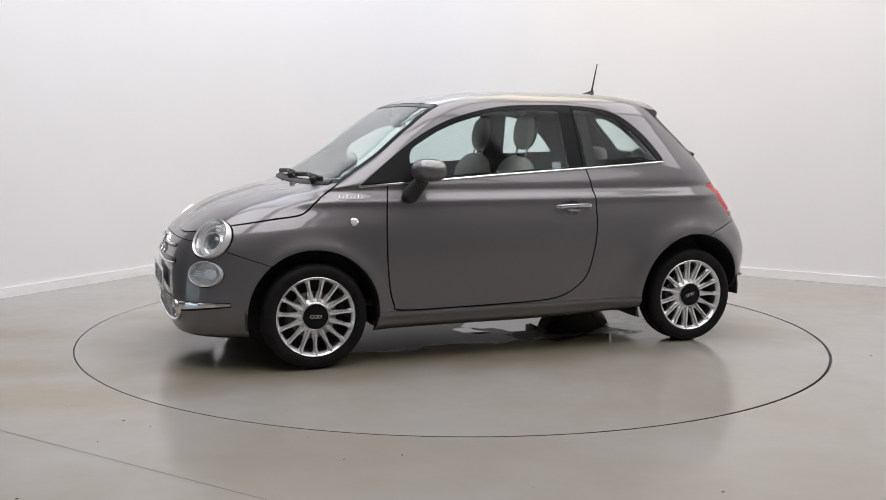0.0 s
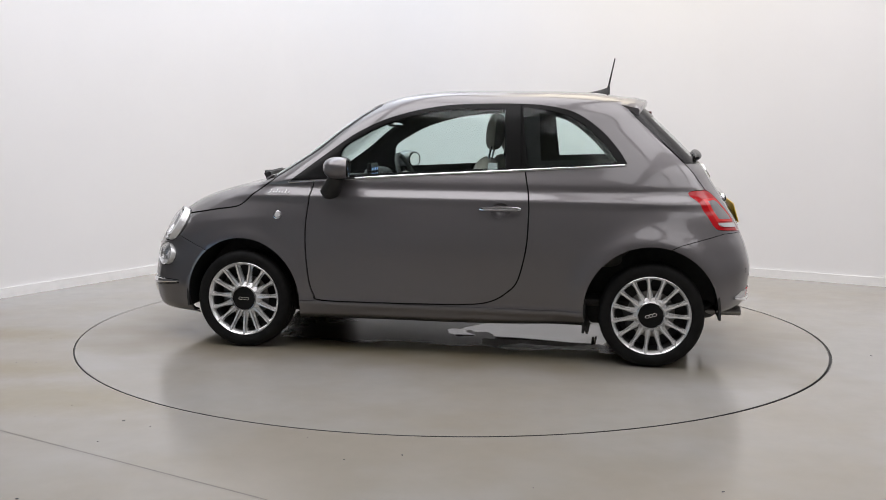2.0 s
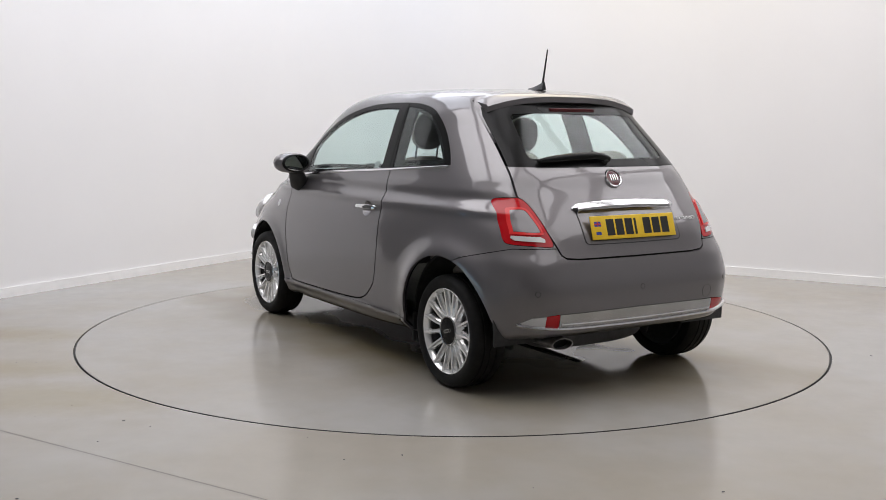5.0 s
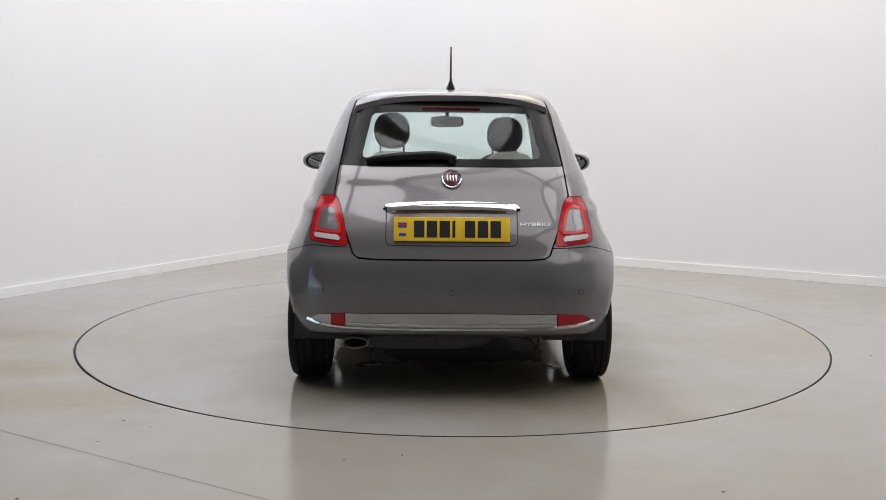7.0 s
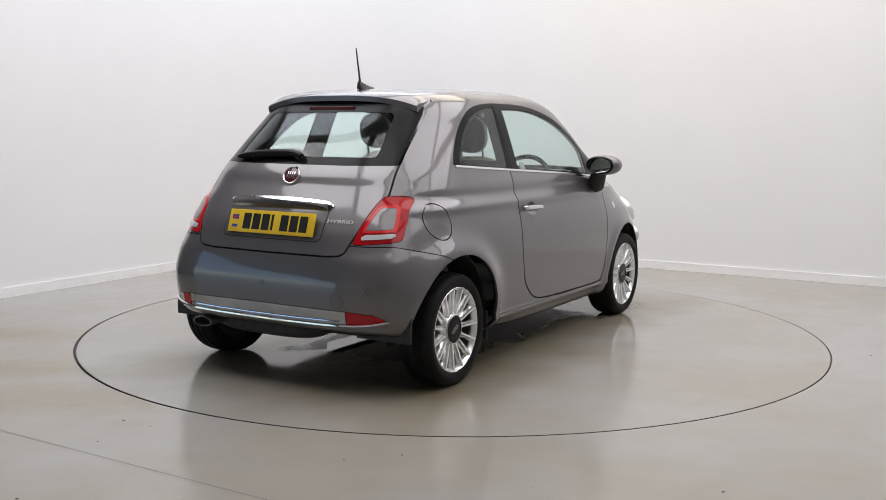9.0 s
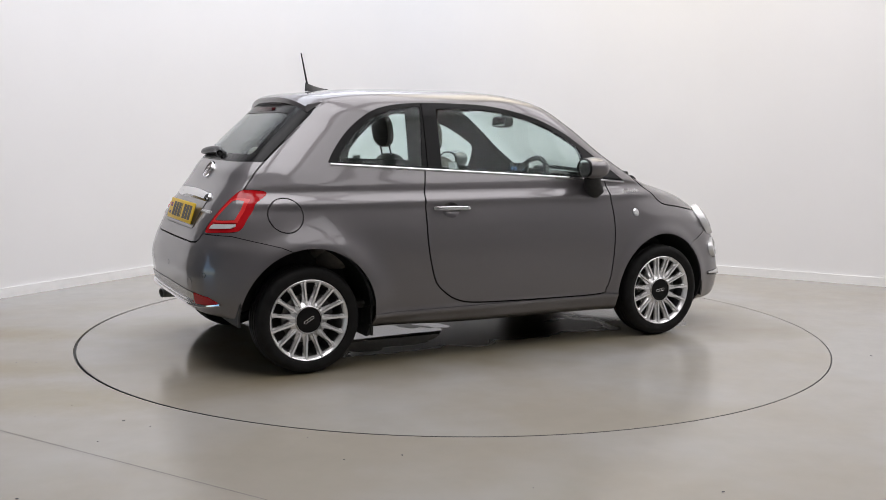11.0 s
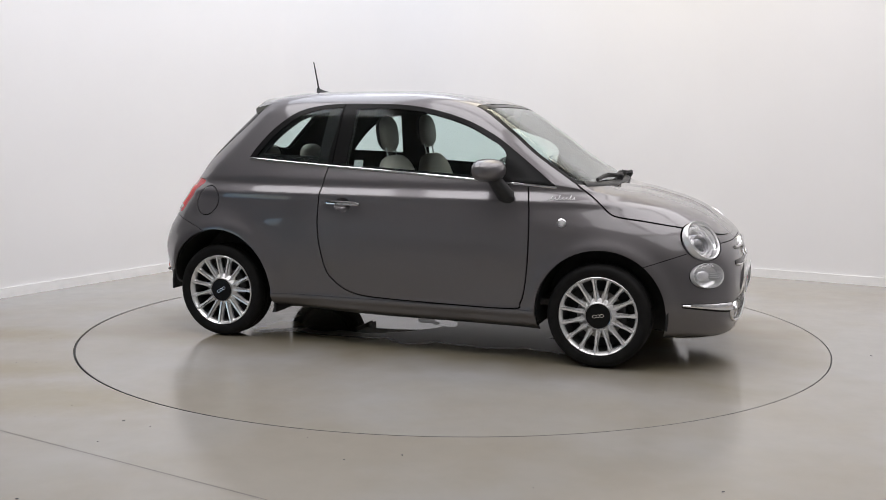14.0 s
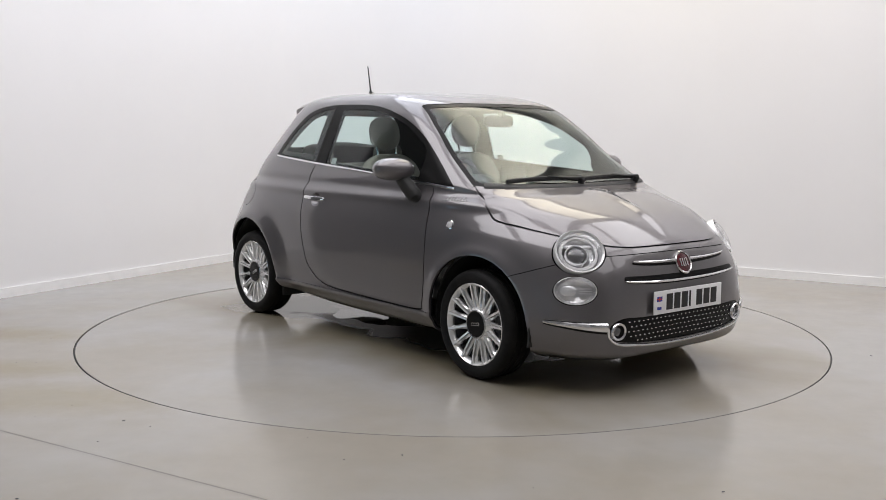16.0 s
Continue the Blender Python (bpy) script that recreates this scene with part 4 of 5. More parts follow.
# ---------------------------------------------------------------- nose
mesh = boolean(shell_mesh(-0.008, -0.016), prism(grown(GRILLE, 0.004), "x", 1.3, 2.2), "INTERSECT")
grille = part("grille", polish(mesh), GLOSS_BLACK, front_bumper, "black lower grille with small silver studs")
bm = bmesh.new()
for r in range(5):
    for k in range(26):
        y = -0.40 + 0.032 * k + (0.016 if r % 2 else 0)
        z = 0.262 + 0.0235 * r
        if abs(y) > 0.405 or (z < 0.27 and abs(y) > 0.36):
            continue
        p, n = on_front(y, z, -0.008)
        box(bm, -0.0050, 0.0050, -0.0024, 0.0024, 0, 0.005, m=frame_on(p, n))
tagged(part("grille_studs", bm, CHROME, grille, "small silver studs"), kind="stuff")
lip = [on_front(y, z, 0.001) for y, z in spline([(0.522, 0.335), (0.512, 0.29), (0.47, 0.258), (0.38, 0.244), (0.2, 0.228), (0, 0.223), (-0.2, 0.228), (-0.38, 0.244), (-0.47, 0.258), (-0.512, 0.29), (-0.522, 0.335)], 8)]
part("grille_lip", ribbon(lip, 0.016, 0.010), CHROME, front_bumper, "chrome lip round the grille")
for side in (1, -1):
    pts = spline([(0.525, 0.338), (0.58, 0.342), (0.65, 0.349), (0.715, 0.357)], 8)
    part("bumper_whisker", ribbon([on_front(side * y, z, 0.001) for y, z in pts], [0.046 - 0.034 * (k / (len(pts) - 1)) ** 1.8 for k in range(len(pts))], 0.012), CHROME, front_bumper, "chrome bumper bar")
    part("whisker_back", ribbon([on_front(side * y, z - 0.002, 0.0) for y, z in pts], [0.056 - 0.034 * (k / (len(pts) - 1)) ** 1.8 for k in range(len(pts))], 0.003), GLOSS_BLACK, front_bumper)
    pts = spline([(0.055, 0.626), (0.18, 0.627), (0.30, 0.632), (0.350, 0.636)], 8)
    n = len(pts) - 1
    part("moustache_back", ribbon([on_front(side * y, z - 0.003, 0.0) for y, z in pts], [0.036 - 0.02 * k / n for k in range(n + 1)], 0.003), GLOSS_BLACK, front_bumper)
    part("moustache", ribbon([on_front(side * y, z, 0.003) for y, z in pts], [0.020 - 0.010 * k / n for k in range(n + 1)], 0.012), CHROME, front_bumper, "chrome moustache bar")
pts = spline([(-0.42, 0.552), (-0.38, 0.546), (-0.2, 0.537), (0, 0.534), (0.2, 0.537), (0.38, 0.546), (0.42, 0.552)], 8)
n = len(pts) - 1
part("air_slot", ribbon([on_front(y, z + 0.010, 0.0) for y, z in pts], [0.012 + 0.034 * math.sin(math.pi * k / n) ** 0.5 for k in range(n + 1)], 0.003), GLOSS_BLACK, front_bumper, "black air slot")
part("slot_bar", ribbon([on_front(y, z, 0.003) for y, z in pts], [0.006 + 0.009 * math.sin(math.pi * k / n) ** 0.5 for k in range(n + 1)], 0.010), CHROME, front_bumper, "chrome slot bar")


def round_badge(way, z, r, parent):
    p, n = on_front(0, z, 0.002, way)
    m = frame_on(p, n)
    bm = bmesh.new()
    lathe(bm, [(r, -0.008), (r, 0.006), (r * 0.93, 0.011), (r * 0.83, 0.008), (r * 0.8, -0.008)], 48, m, True)
    badge = part("round_badge", bm, CHROME, parent, "round chrome-rimmed maroon badge")
    bm = bmesh.new()
    lathe(bm, [(0.0, -0.004), (r * 0.81, -0.004), (r * 0.81, 0.005), (r * 0.5, 0.0075), (0.0, 0.008)], 40, m)
    part("enamel", bm, MAROON, badge, "maroon enamel")
    bm = bmesh.new()
    for k in range(4):
        box(bm, r * (-0.46 + 0.27 * k), r * (-0.34 + 0.27 * k), -r * 0.34, r * 0.34, 0.006, 0.0105, 0.0008, m)
    part("upright_bars", bm, CHROME, badge, "silver upright bars")


round_badge(1, 0.612, 0.060, front_bumper)
round_badge(-1, 1.026, 0.050, tailgate)


def number_plate(way, z, base, ink, label, parent, tilt):
    p, n = on_front(0, z, 0.020, way)
    m = frame_on(p, (n * tilt + Vector((way, 0, 0)) * (1 - tilt)).normalized())
    bm = bmesh.new()
    box(bm, -0.268, 0.268, -0.057, 0.057, -0.003, 0.003, 0.002, m)
    plate = part("number_plate", bm, base, parent, label)
    x = -0.175
    for k in range(7):
        if k == 4:
            x += 0.033
        bm = bmesh.new()
        w = 0.014 if k == 3 else 0.048
        box(bm, x, x + w, -0.0395, 0.0395, 0.0025, 0.0038, 0.0, m)
        part("character_bar", bm, ink, plate, smooth=False)
        x += w + 0.011
    bm = bmesh.new()
    box(bm, -0.248, -0.208, 0.006, 0.03, 0.0025, 0.0036, 0.0, m)
    flag = part("blue_mark", bm, BLUE_INK, plate, smooth=False)
    bm = bmesh.new()
    box(bm, -0.248, -0.208, 0.0155, 0.0205, 0.0033, 0.0042, 0.0, m)
    box(bm, -0.2305, -0.2255, 0.006, 0.03, 0.0033, 0.00421, 0.0, m)
    part("red_mark", bm, RED_INK, plate, smooth=False)
    bm = bmesh.new()
    box(bm, -0.244, -0.212, -0.034, -0.020, 0.0025, 0.0036, 0.0, m)
    part("letter_bar", bm, BLUE_INK, plate, smooth=False)
    return m


number_plate(1, 0.437, WHITE_PLATE, INK, "white plate with black bars", front_bumper, 0.3)

# ---------------------------------------------------------------- tail
pocket = [(0.0, 0.886), (0.302, 0.878), (0.303, 0.76), (0.300, 0.742), (0.290, 0.734), (0.275, 0.731), (0.0, 0.729)]
pocket = pocket + [(-y, z) for y, z in pocket[-2:0:-1]]
pk = boolean(shell_mesh(0.0025, -0.006), prism(pocket, "x", -2.2, -1.2), "INTERSECT")
pocket_ob = part("plate_pocket", polish(pk), PAINT, tailgate)
pk = boolean(shell_mesh(0.0014, -0.006), prism(grown(pocket, 0.005), "x", -2.2, -1.2), "INTERSECT")
part("pocket_edge", polish(pk), PLASTIC, pocket_ob, "dark line round the plate recess")
number_plate(-1, 0.794, YELLOW, INK, "yellow plate with black bars", tailgate, 0.60)
pts = spline([(0.304, 0.889), (0.285, 0.891), (0.15, 0.896), (0, 0.898), (-0.15, 0.896), (-0.285, 0.891), (-0.304, 0.889)], 8)
n = len(pts) - 1
part("gate_handle", ribbon([on_front(y, z, 0.002, -1) for y, z in pts], [0.012 + 0.050 * math.sin(math.pi * k / n) ** 0.3 for k in range(n + 1)], [0.004 + 0.022 * math.sin(math.pi * k / n) ** 0.35 for k in range(n + 1)]), CHROME, tailgate, "chrome tailgate grip")
text = bpy.data.curves.new("lettering", "FONT")
text.body, text.size, text.extrude, text.align_x = "HYBRID", 0.036, 0.0015, "CENTER"
holder = new("lettering", text)
bpy.context.view_layer.update()
letters = bpy.data.meshes.new_from_object(holder.evaluated_get(bpy.context.evaluated_depsgraph_get()))
bpy.data.objects.remove(holder)
tp, tn = on_front(-0.388, 0.817, 0.002, -1)
part("lettering", letters, PALE_RIM, tailgate, "silver HYBRID lettering", m=frame_on(tp, tn) @ Matrix.Diagonal((1.15, 0.7, 1, 1)))

bar = boolean(shell_mesh(0.004, -0.010), prism(REAR_BAR, "x", -2.2, -1.2), "INTERSECT")
mid = [(-0.488, 0.30), (0.488, 0.30), (0.488, 0.45), (-0.488, 0.45)]
part("rear_bumper_bar", polish(boolean(bar, prism(mid, "x", -2.3, -1.1), "INTERSECT")), SATIN, rear_bumper, "satin silver bumper bar")
pts = spline([(0.668, 0.377), (0.58, 0.362), (0.45, 0.353), (0.2, 0.348), (0, 0.347), (-0.2, 0.348), (-0.45, 0.353), (-0.58, 0.362), (-0.668, 0.377)], 8)
part("rear_bumper_lip", ribbon([on_front(y, z, 0.002, -1) for y, z in pts], 0.018, 0.014), CHROME, rear_bumper, "chrome bumper lip")
for side in (1, -1):
    lo, hi = sorted((side * 0.492, side * 0.8))
    ref = boolean(bar, prism([(lo, 0.3), (hi, 0.3), (hi, 0.45), (lo, 0.45)], "x", -2.3, -1.1), "INTERSECT")
    cut = 0.555 if side > 0 else 0.9
    lo, hi = sorted((side * 0.49, side * cut))
    part("rear_reflector", polish(boolean(ref, prism([(lo, 0.3), (hi, 0.3), (hi, 0.45), (lo, 0.45)], "x", -2.3, -1.1), "INTERSECT")), RED, rear_bumper, "red bumper reflector")
    if side > 0:
        part("reversing_lamp", polish(boolean(ref, prism([(0.556, 0.3), (0.9, 0.3), (0.9, 0.45), (0.556, 0.45)], "x", -2.3, -1.1), "INTERSECT")), WHITE_LENS, rear_bumper, "clear reversing lamp")
# a second bright line along the bar
pts = spline([(0.48, 0.374), (0.2, 0.369), (0, 0.368), (-0.2, 0.369), (-0.48, 0.374)], 8)
part("rear_bumper_lip", ribbon([on_front(y, z, 0.003, -1) for y, z in pts], 0.010, 0.007), CHROME, rear_bumper, "chrome bumper lip")
for y in (0.60, 0.0, -0.60):
    p, n = on_front(y, 0.52, -0.001, -1)
    bm = bmesh.new()
    lathe(bm, [(0.011, -0.003), (0.011, 0.0015), (0.009, 0.002)], 20, frame_on(p, n))
    sensor = part("parking_sensor", bm, PAINT, rear_bumper, "round parking sensor")
    bm = bmesh.new()
    lathe(bm, [(0.0115, -0.003), (0.0115, 0.0018), (0.0135, 0.0018), (0.0135, -0.003)], 24, frame_on(p, n), True)
    part("sensor_joint", bm, PLASTIC, sensor, "dark joint round the sensor")
p, n = on_front(-0.445, 0.462, -0.0014, -1)
bm = bmesh.new()
lathe(bm, [(0.031, -0.003), (0.031, 0.0018), (0.0325, 0.0018), (0.0325, -0.003)], 40, frame_on(p, n), True)
part("tow_cover_joint", bm, PLASTIC, rear_bumper, "fine joint round the towing-eye cover")

# spoiler over the rear window
bm = bmesh.new()
rows = []
for k in range(33):
    y = -0.485 + 0.97 * k / 32
    e = abs(y / 0.485)
    q, _, _, _ = SKIN.ray_cast(Vector((-0.955, y, 2)), Vector((0, 0, -1)))
    tip = -1.103 + 0.045 * e ** 2.5
    drop = 0.055 * e ** 3
    low = [SKIN.ray_cast(Vector((x, y, 2)), Vector((0, 0, -1)))[0] for x in (tip + 0.03, -0.99)]
    low = [p.z - 0.008 if p else 1.37 for p in low]
    rows.append([bm.verts.new(v) for v in ((-0.95, y, q.z + 0.001), (-1.03, y, q.z - 0.004 - drop * 0.2), (tip + 0.012, y, 1.441 - drop), (tip, y, 1.431 - drop), (tip + 0.002, y, 1.404 - drop),
                                           (tip + 0.03, y, min(low[0], 1.390 - drop * 0.9)), (-0.99, y, low[1]))])
for a, b in zip(rows, rows[1:]):
    for i in range(7):
        bm.faces.new((a[i], a[(i + 1) % 7], b[(i + 1) % 7], b[i]))
bm.faces.new(rows[0])
bm.faces.new(rows[-1][::-1])
spoiler = part("spoiler", bm, PAINT, tailgate)
bm = bmesh.new()
box(bm, -1.128, -1.10, -0.145, 0.145, 1.350, 1.374, 0.004)
part("high_brake_light", bm, BRAKE_RED, spoiler, "dark red high brake light")
# rear wiper
bm = bmesh.new()
pts = [on_front(y, z, 0.018, -1)[0] for y, z in spline([(-0.02, 1.108), (0.06, 1.122), (0.2, 1.118), (0.34, 1.108), (0.41, 1.100)], 6)]
n = len(pts) - 1
tube(bm, pts, [0.010 + 0.015 * math.sin(math.pi * min(1, 0.15 + k / n * 0.85)) for k in range(n + 1)], 12, 0.9)
wiper = part("rear_wiper", bm, GLOSS_BLACK, tailgate, "black rear wiper")
p, n = on_front(0.0, 1.112, 0.0, -1)
bm = bmesh.new()
lathe(bm, [(0.022, -0.002), (0.022, 0.022), (0.012, 0.030)], 24, frame_on(p, n))
part("wiper_hub", bm, PLASTIC, wiper)
# aerial
bm = bmesh.new()
rows = []
for k in range(9):
    u = k / 8
    x = -0.745 - 0.135 * u
    h = 0.006 + 0.034 * u ** 1.6
    w = 0.006 + 0.020 * math.sin(math.pi * min(1, 0.1 + 0.75 * u)) 
    rows.append([bm.verts.new((x, yy, 1.474 + zz)) for yy, zz in ((-w, 0), (-w * 0.5, h * 0.8 + 0.006), (0, h + 0.008), (w * 0.5, h * 0.8 + 0.006), (w, 0))])
for a, b in zip(rows, rows[1:]):
    for i in range(5):
        bm.faces.new((a[i], a[(i + 1) % 5], b[(i + 1) % 5], b[i]))
bm.faces.new(rows[0])
bm.faces.new(rows[-1][::-1])
aerial = part("aerial_base", bm, PLASTIC, car, "black roof aerial")
bm = bmesh.new()
tube(bm, [(-0.868, 0, 1.505), (-0.873, 0, 1.53), (-0.905, 0, 1.688)], [0.008, 0.0055, 0.0035], 10)
part("aerial_mast", bm, PLASTIC, aerial)

# front wipers and cowl
pts = [on_front(y, z, 0.002) for y, z in spline([(-0.62, 0.972), (-0.3, 0.963), (0, 0.961), (0.3, 0.963), (0.62, 0.972)], 10)]
part("cowl", ribbon(pts, 0.045, 0.006), PLASTIC, car, "black scuttle strip under the windscreen")
for y0, y1, hub in ((-0.50, 0.08, 0.02), (0.04, 0.56, 0.50)):
    pts = [on_front(y0 + (y1 - y0) * k / 16, 0.976 + 0.010 * math.sin(math.pi * k / 16), 0.018)[0] for k in range(17)]
    bm = bmesh.new()
    tube(bm, pts, 0.0085, 8, 1.5)
    blade = part("wiper_blade", bm, PLASTIC, car, "black windscreen wiper")
    hp, hn = on_front(hub, 0.966, 0.012)
    mid = pts[8] + Vector((0.012, 0, 0.012))
    bm = bmesh.new()
    tube(bm, [hp, hp + hn * 0.028, hp * 0.5 + mid * 0.5 + Vector((0.012, 0, 0.008)), mid], [0.011, 0.010, 0.007, 0.005], 10)
    part("wiper_arm", bm, PLASTIC, blade)
    bm = bmesh.new()
    lathe(bm, [(0.018, -0.01), (0.018, 0.022), (0.010, 0.030)], 20, frame_on(hp, hn))
    part("wiper_hub", bm, PLASTIC, blade)

# ---------------------------------------------------------------- wheels
SPOKES = 15


def build_wheel():
    bm = bmesh.new()
    lathe(bm, [(0.2125, 0.076), (0.2125, 0.082), (0.209, 0.0845), (0.206, 0.082), (0.198, 0.072), (0.194, 0.064), (0.192, 0.056), (0.194, 0.05), (0.2125, 0.05)], 72, closed=True)
    wheel = part("wheel", bm, ALLOY, car, "silver multi-spoke alloy wheel")
    bm = bmesh.new()
    lathe(bm, [(0.2005, 0.049), (0.194, 0.045), (0.188, 0.02), (0.186, -0.07), (0.206, -0.08), (0.2115, -0.07), (0.2115, 0.049)], 72, closed=True)
    part("rim_barrel", bm, TRIM_DARK, wheel, "dark inner rim")
    bm = bmesh.new()
    profile = [(0.2120, 0.074), (0.218, 0.086), (0.232, 0.091), (0.252, 0.0935), (0.258, 0.0925), (0.272, 0.088), (0.282, 0.078), (0.288, 0.064), (0.2905, 0.048),
               (0.2855, 0.046), (0.2855, 0.040), (0.2910, 0.038), (0.2915, 0.014), (0.2860, 0.012), (0.2860, 0.004), (0.2915, 0.002), (0.2915, -0.022), (0.2860, -0.024), (0.2860, -0.032), (0.2908, -0.034),
               (0.288, -0.064), (0.275, -0.085), (0.25, -0.093), (0.218, -0.086), (0.2120, -0.07)]
    lathe(bm, [(0.212 + (r - 0.212) * 0.868, z) for r, z in profile], 72, closed=True)
    part("tyre", bm, RUBBER, wheel, "black tyre")
    bm = bmesh.new()
    rows = []
    for r, w, top, deep in ((0.064, 0.0125, 0.062, 0.024), (0.090, 0.0178, 0.067, 0.024), (0.112, 0.0150, 0.071, 0.026), (0.140, 0.0118, 0.075, 0.032), (0.172, 0.0112, 0.079, 0.036), (0.188, 0.0150, 0.081, 0.040), (0.206, 0.0160, 0.0835, 0.050)):
        ridge = 0.0046 + 0.006 * max(0, r - 0.09)        # narrow flat top, flanks falling away to both sides
        rows.append([bm.verts.new(v) for v in ((r, -w * 0.9, deep), (r, -w, top - 0.024), (r, -ridge - 0.0012, top - 0.013), (r, -ridge, top), (r, ridge, top), (r, ridge + 0.0012, top - 0.013), (r, w, top - 0.024), (r, w * 0.9, deep))])
    for a, b in zip(rows, rows[1:]):
        for i in range(8):
            bm.faces.new((a[i], a[(i + 1) % 8], b[(i + 1) % 8], b[i]))
    bm.faces.new(rows[0])
    bm.faces.new(rows[-1][::-1])
    spoke = finish(bm, "spoke", False)
    for k in range(SPOKES):
        part("spoke", spoke, ALLOY, wheel, m=pose(0, 0, 0, 0, 0, 90 + 360 * k / SPOKES))
    bm = bmesh.new()
    lathe(bm, [(0.096, 0.030), (0.094, 0.046), (0.080, 0.058), (0.073, 0.068), (0.069, 0.070), (0.067, 0.030)], 48, closed=True)
    part("hub", bm, ALLOY, wheel)
    bm = bmesh.new()
    lathe(bm, [(0.0665, 0.04), (0.0665, 0.066), (0.064, 0.069), (0.03, 0.0715), (0.0, 0.072)], 40)
    cap = part("centre_cap", bm, GLOSS_BLACK, wheel, "black centre cap with silver loops")
    bm = bmesh.new()
    lathe(bm, [(0.0665, 0.05), (0.0668, 0.0715), (0.070, 0.0730), (0.0735, 0.0705), (0.0745, 0.05)], 48, closed=True)
    part("cap_ring", bm, SATIN, wheel, "grey ring round the centre cap")
    bm = bmesh.new()
    for k in (-1, 0, 1):
        lathe(bm, [(0.0115, 0.0695), (0.0115, 0.0735), (0.0085, 0.0735), (0.0085, 0.0695)], 18, Matrix.Translation((0.0200 * k, 0, 0)) @ Matrix.Diagonal((1, 0.8, 1, 1)), True)
    loops = part("cap_loops", bm, CHROME, wheel, "silver loops")
    bm = bmesh.new()
    lathe(bm, [(0.0, -0.005), (0.125, -0.005), (0.128, 0.0), (0.125, 0.006), (0.07, 0.006), (0.065, 0.028), (0.0, 0.028)], 48)
    part("brake_disc", bm, STEEL, wheel, "grey steel brake disc")
    bm = bmesh.new()
    box(bm, 0.07, 0.145, -0.06, 0.06, -0.03, 0.03, 0.012)
    part("brake_caliper", bm, TRIM_DARK, wheel)
    bm = bmesh.new()
    lathe(bm, [(0.0, -0.062), (0.187, -0.062), (0.187, -0.056), (0.0, -0.056)], 48)
    part("brake_backplate", bm, PLASTIC, wheel)
    return wheel


TRACK = 0.700
wheel = build_wheel()
wheel.matrix_basis = pose(1.151, TRACK, 0.281, -90, 0, 0)
for x, side, spin in ((-1.151, 1, 17), (1.151, -1, 9), (-1.151, -1, 31)):
    copy_thing(wheel, pose(x, side * TRACK, 0.281, -90 * side, 0, 0) @ pose(0, 0, 0, 0, 0, spin))

for ax, az, r in ARCHES:
    for side in (1, -1):
        bm = bmesh.new()
        rows = []
        for k in range(25):
            a = math.pi * (-0.06 + 1.12 * k / 24 if ax > 0 else -0.13 + 1.16 * k / 24)
            c, s = math.cos(a), math.sin(a)
            rows.append([bm.verts.new((ax + rr * c, side * yy, max(az + rr * s, 0.16))) for rr, yy in ((r + 0.002, 0.745), (r + 0.002, 0.44), (r + 0.014, 0.44), (r + 0.014, 0.745))])
        for a, b in zip(rows, rows[1:]):
            for i in range(4):
                bm.faces.new((a[i], a[(i + 1) % 4], b[(i + 1) % 4], b[i]))
        bm.faces.new(rows[0])
        bm.faces.new(rows[-1][::-1])
        liner = part("wheel_liner", bm, PLASTIC, car, "black wheel arch liner")
        bm = bmesh.new()
        lathe(bm, [(0.0, 0.0), (r + 0.005, 0.0), (r + 0.005, 0.01), (0.0, 0.01)], 40, pose(ax, side * 0.45, az, -90, 0, 0))
        for v in bm.verts:
            v.co.z = max(v.co.z, 0.30 if v.co.x < -1.3 else 0.17)
        part("liner_back", bm, PLASTIC, liner)

# ---------------------------------------------------------------- underside
bm = bmesh.new()
box(bm, -0.80, 0.80, -0.60, 0.60, 0.176, 0.235, 0.02)
floor_pan = part("floor_pan", bm, PLASTIC, car, "black underbody")
bm = bmesh.new()
box(bm, 0.9, 1.78, -0.44, 0.44, 0.185, 0.22, 0.012)
part("engine_tray", bm, PLASTIC, car)
bm = bmesh.new()
box(bm, -1.52, -0.85, -0.44, 0.44, 0.315, 0.37, 0.02)
part("boot_floor", bm, PLASTIC, car)
for x in (1.151, -1.151):
    bm = bmesh.new()
    tube(bm, [(x, -0.66, 0.29), (x, -0.3, 0.25), (x, 0.3, 0.25), (x, 0.66, 0.29)], 0.03, 12)
    part("axle", bm, TRIM_DARK, car)
bm = bmesh.new()
tube(bm, [(0.7, 0.1, 0.205), (0.0, 0.12, 0.205), (-0.75, 0.12, 0.215), (-1.3, 0.15, 0.285)], 0.026, 12)
exhaust = part("exhaust_pipe", bm, TRIM_DARK, car, "dark exhaust pipe")
bm = bmesh.new()
blob(bm, (-1.42, 0.15, 0.275), (0.11, 0.36, 0.07), power=3)
part("silencer", bm, TRIM_DARK, exhaust)
bm = bmesh.new()
lathe(bm, [(0.062, -0.1), (0.062, 0.09), (0.056, 0.09), (0.052, -0.1)], 32, pose(-1.55, 0.445, 0.272, 0, -90, 0) @ Matrix.Diagonal((0.42, 1.0, 1, 1)), True)
tailpipe = part("tailpipe", bm, STEEL, exhaust, "oval bright tailpipe")
# a black disc closes the pipe in place of its shaded hollow
bm = bmesh.new()
lathe(bm, [(0.0, 0.05), (0.054, 0.05), (0.054, 0.055), (0.0, 0.055)], 32, pose(-1.55, 0.445, 0.272, 0, -90, 0) @ Matrix.Diagonal((0.42, 1.0, 1, 1)))
part("pipe_shade", bm, LINING, tailpipe, "black disc standing in for the shaded inside")
for side in (1, -1):
    bm = bmesh.new()
    box(bm, -0.80, -0.785, side * 0.69 - 0.07, side * 0.69 + 0.07, 0.165, 0.32, 0.004)
    part("mud_flap", bm, PLASTIC, car, "small black mud flap")

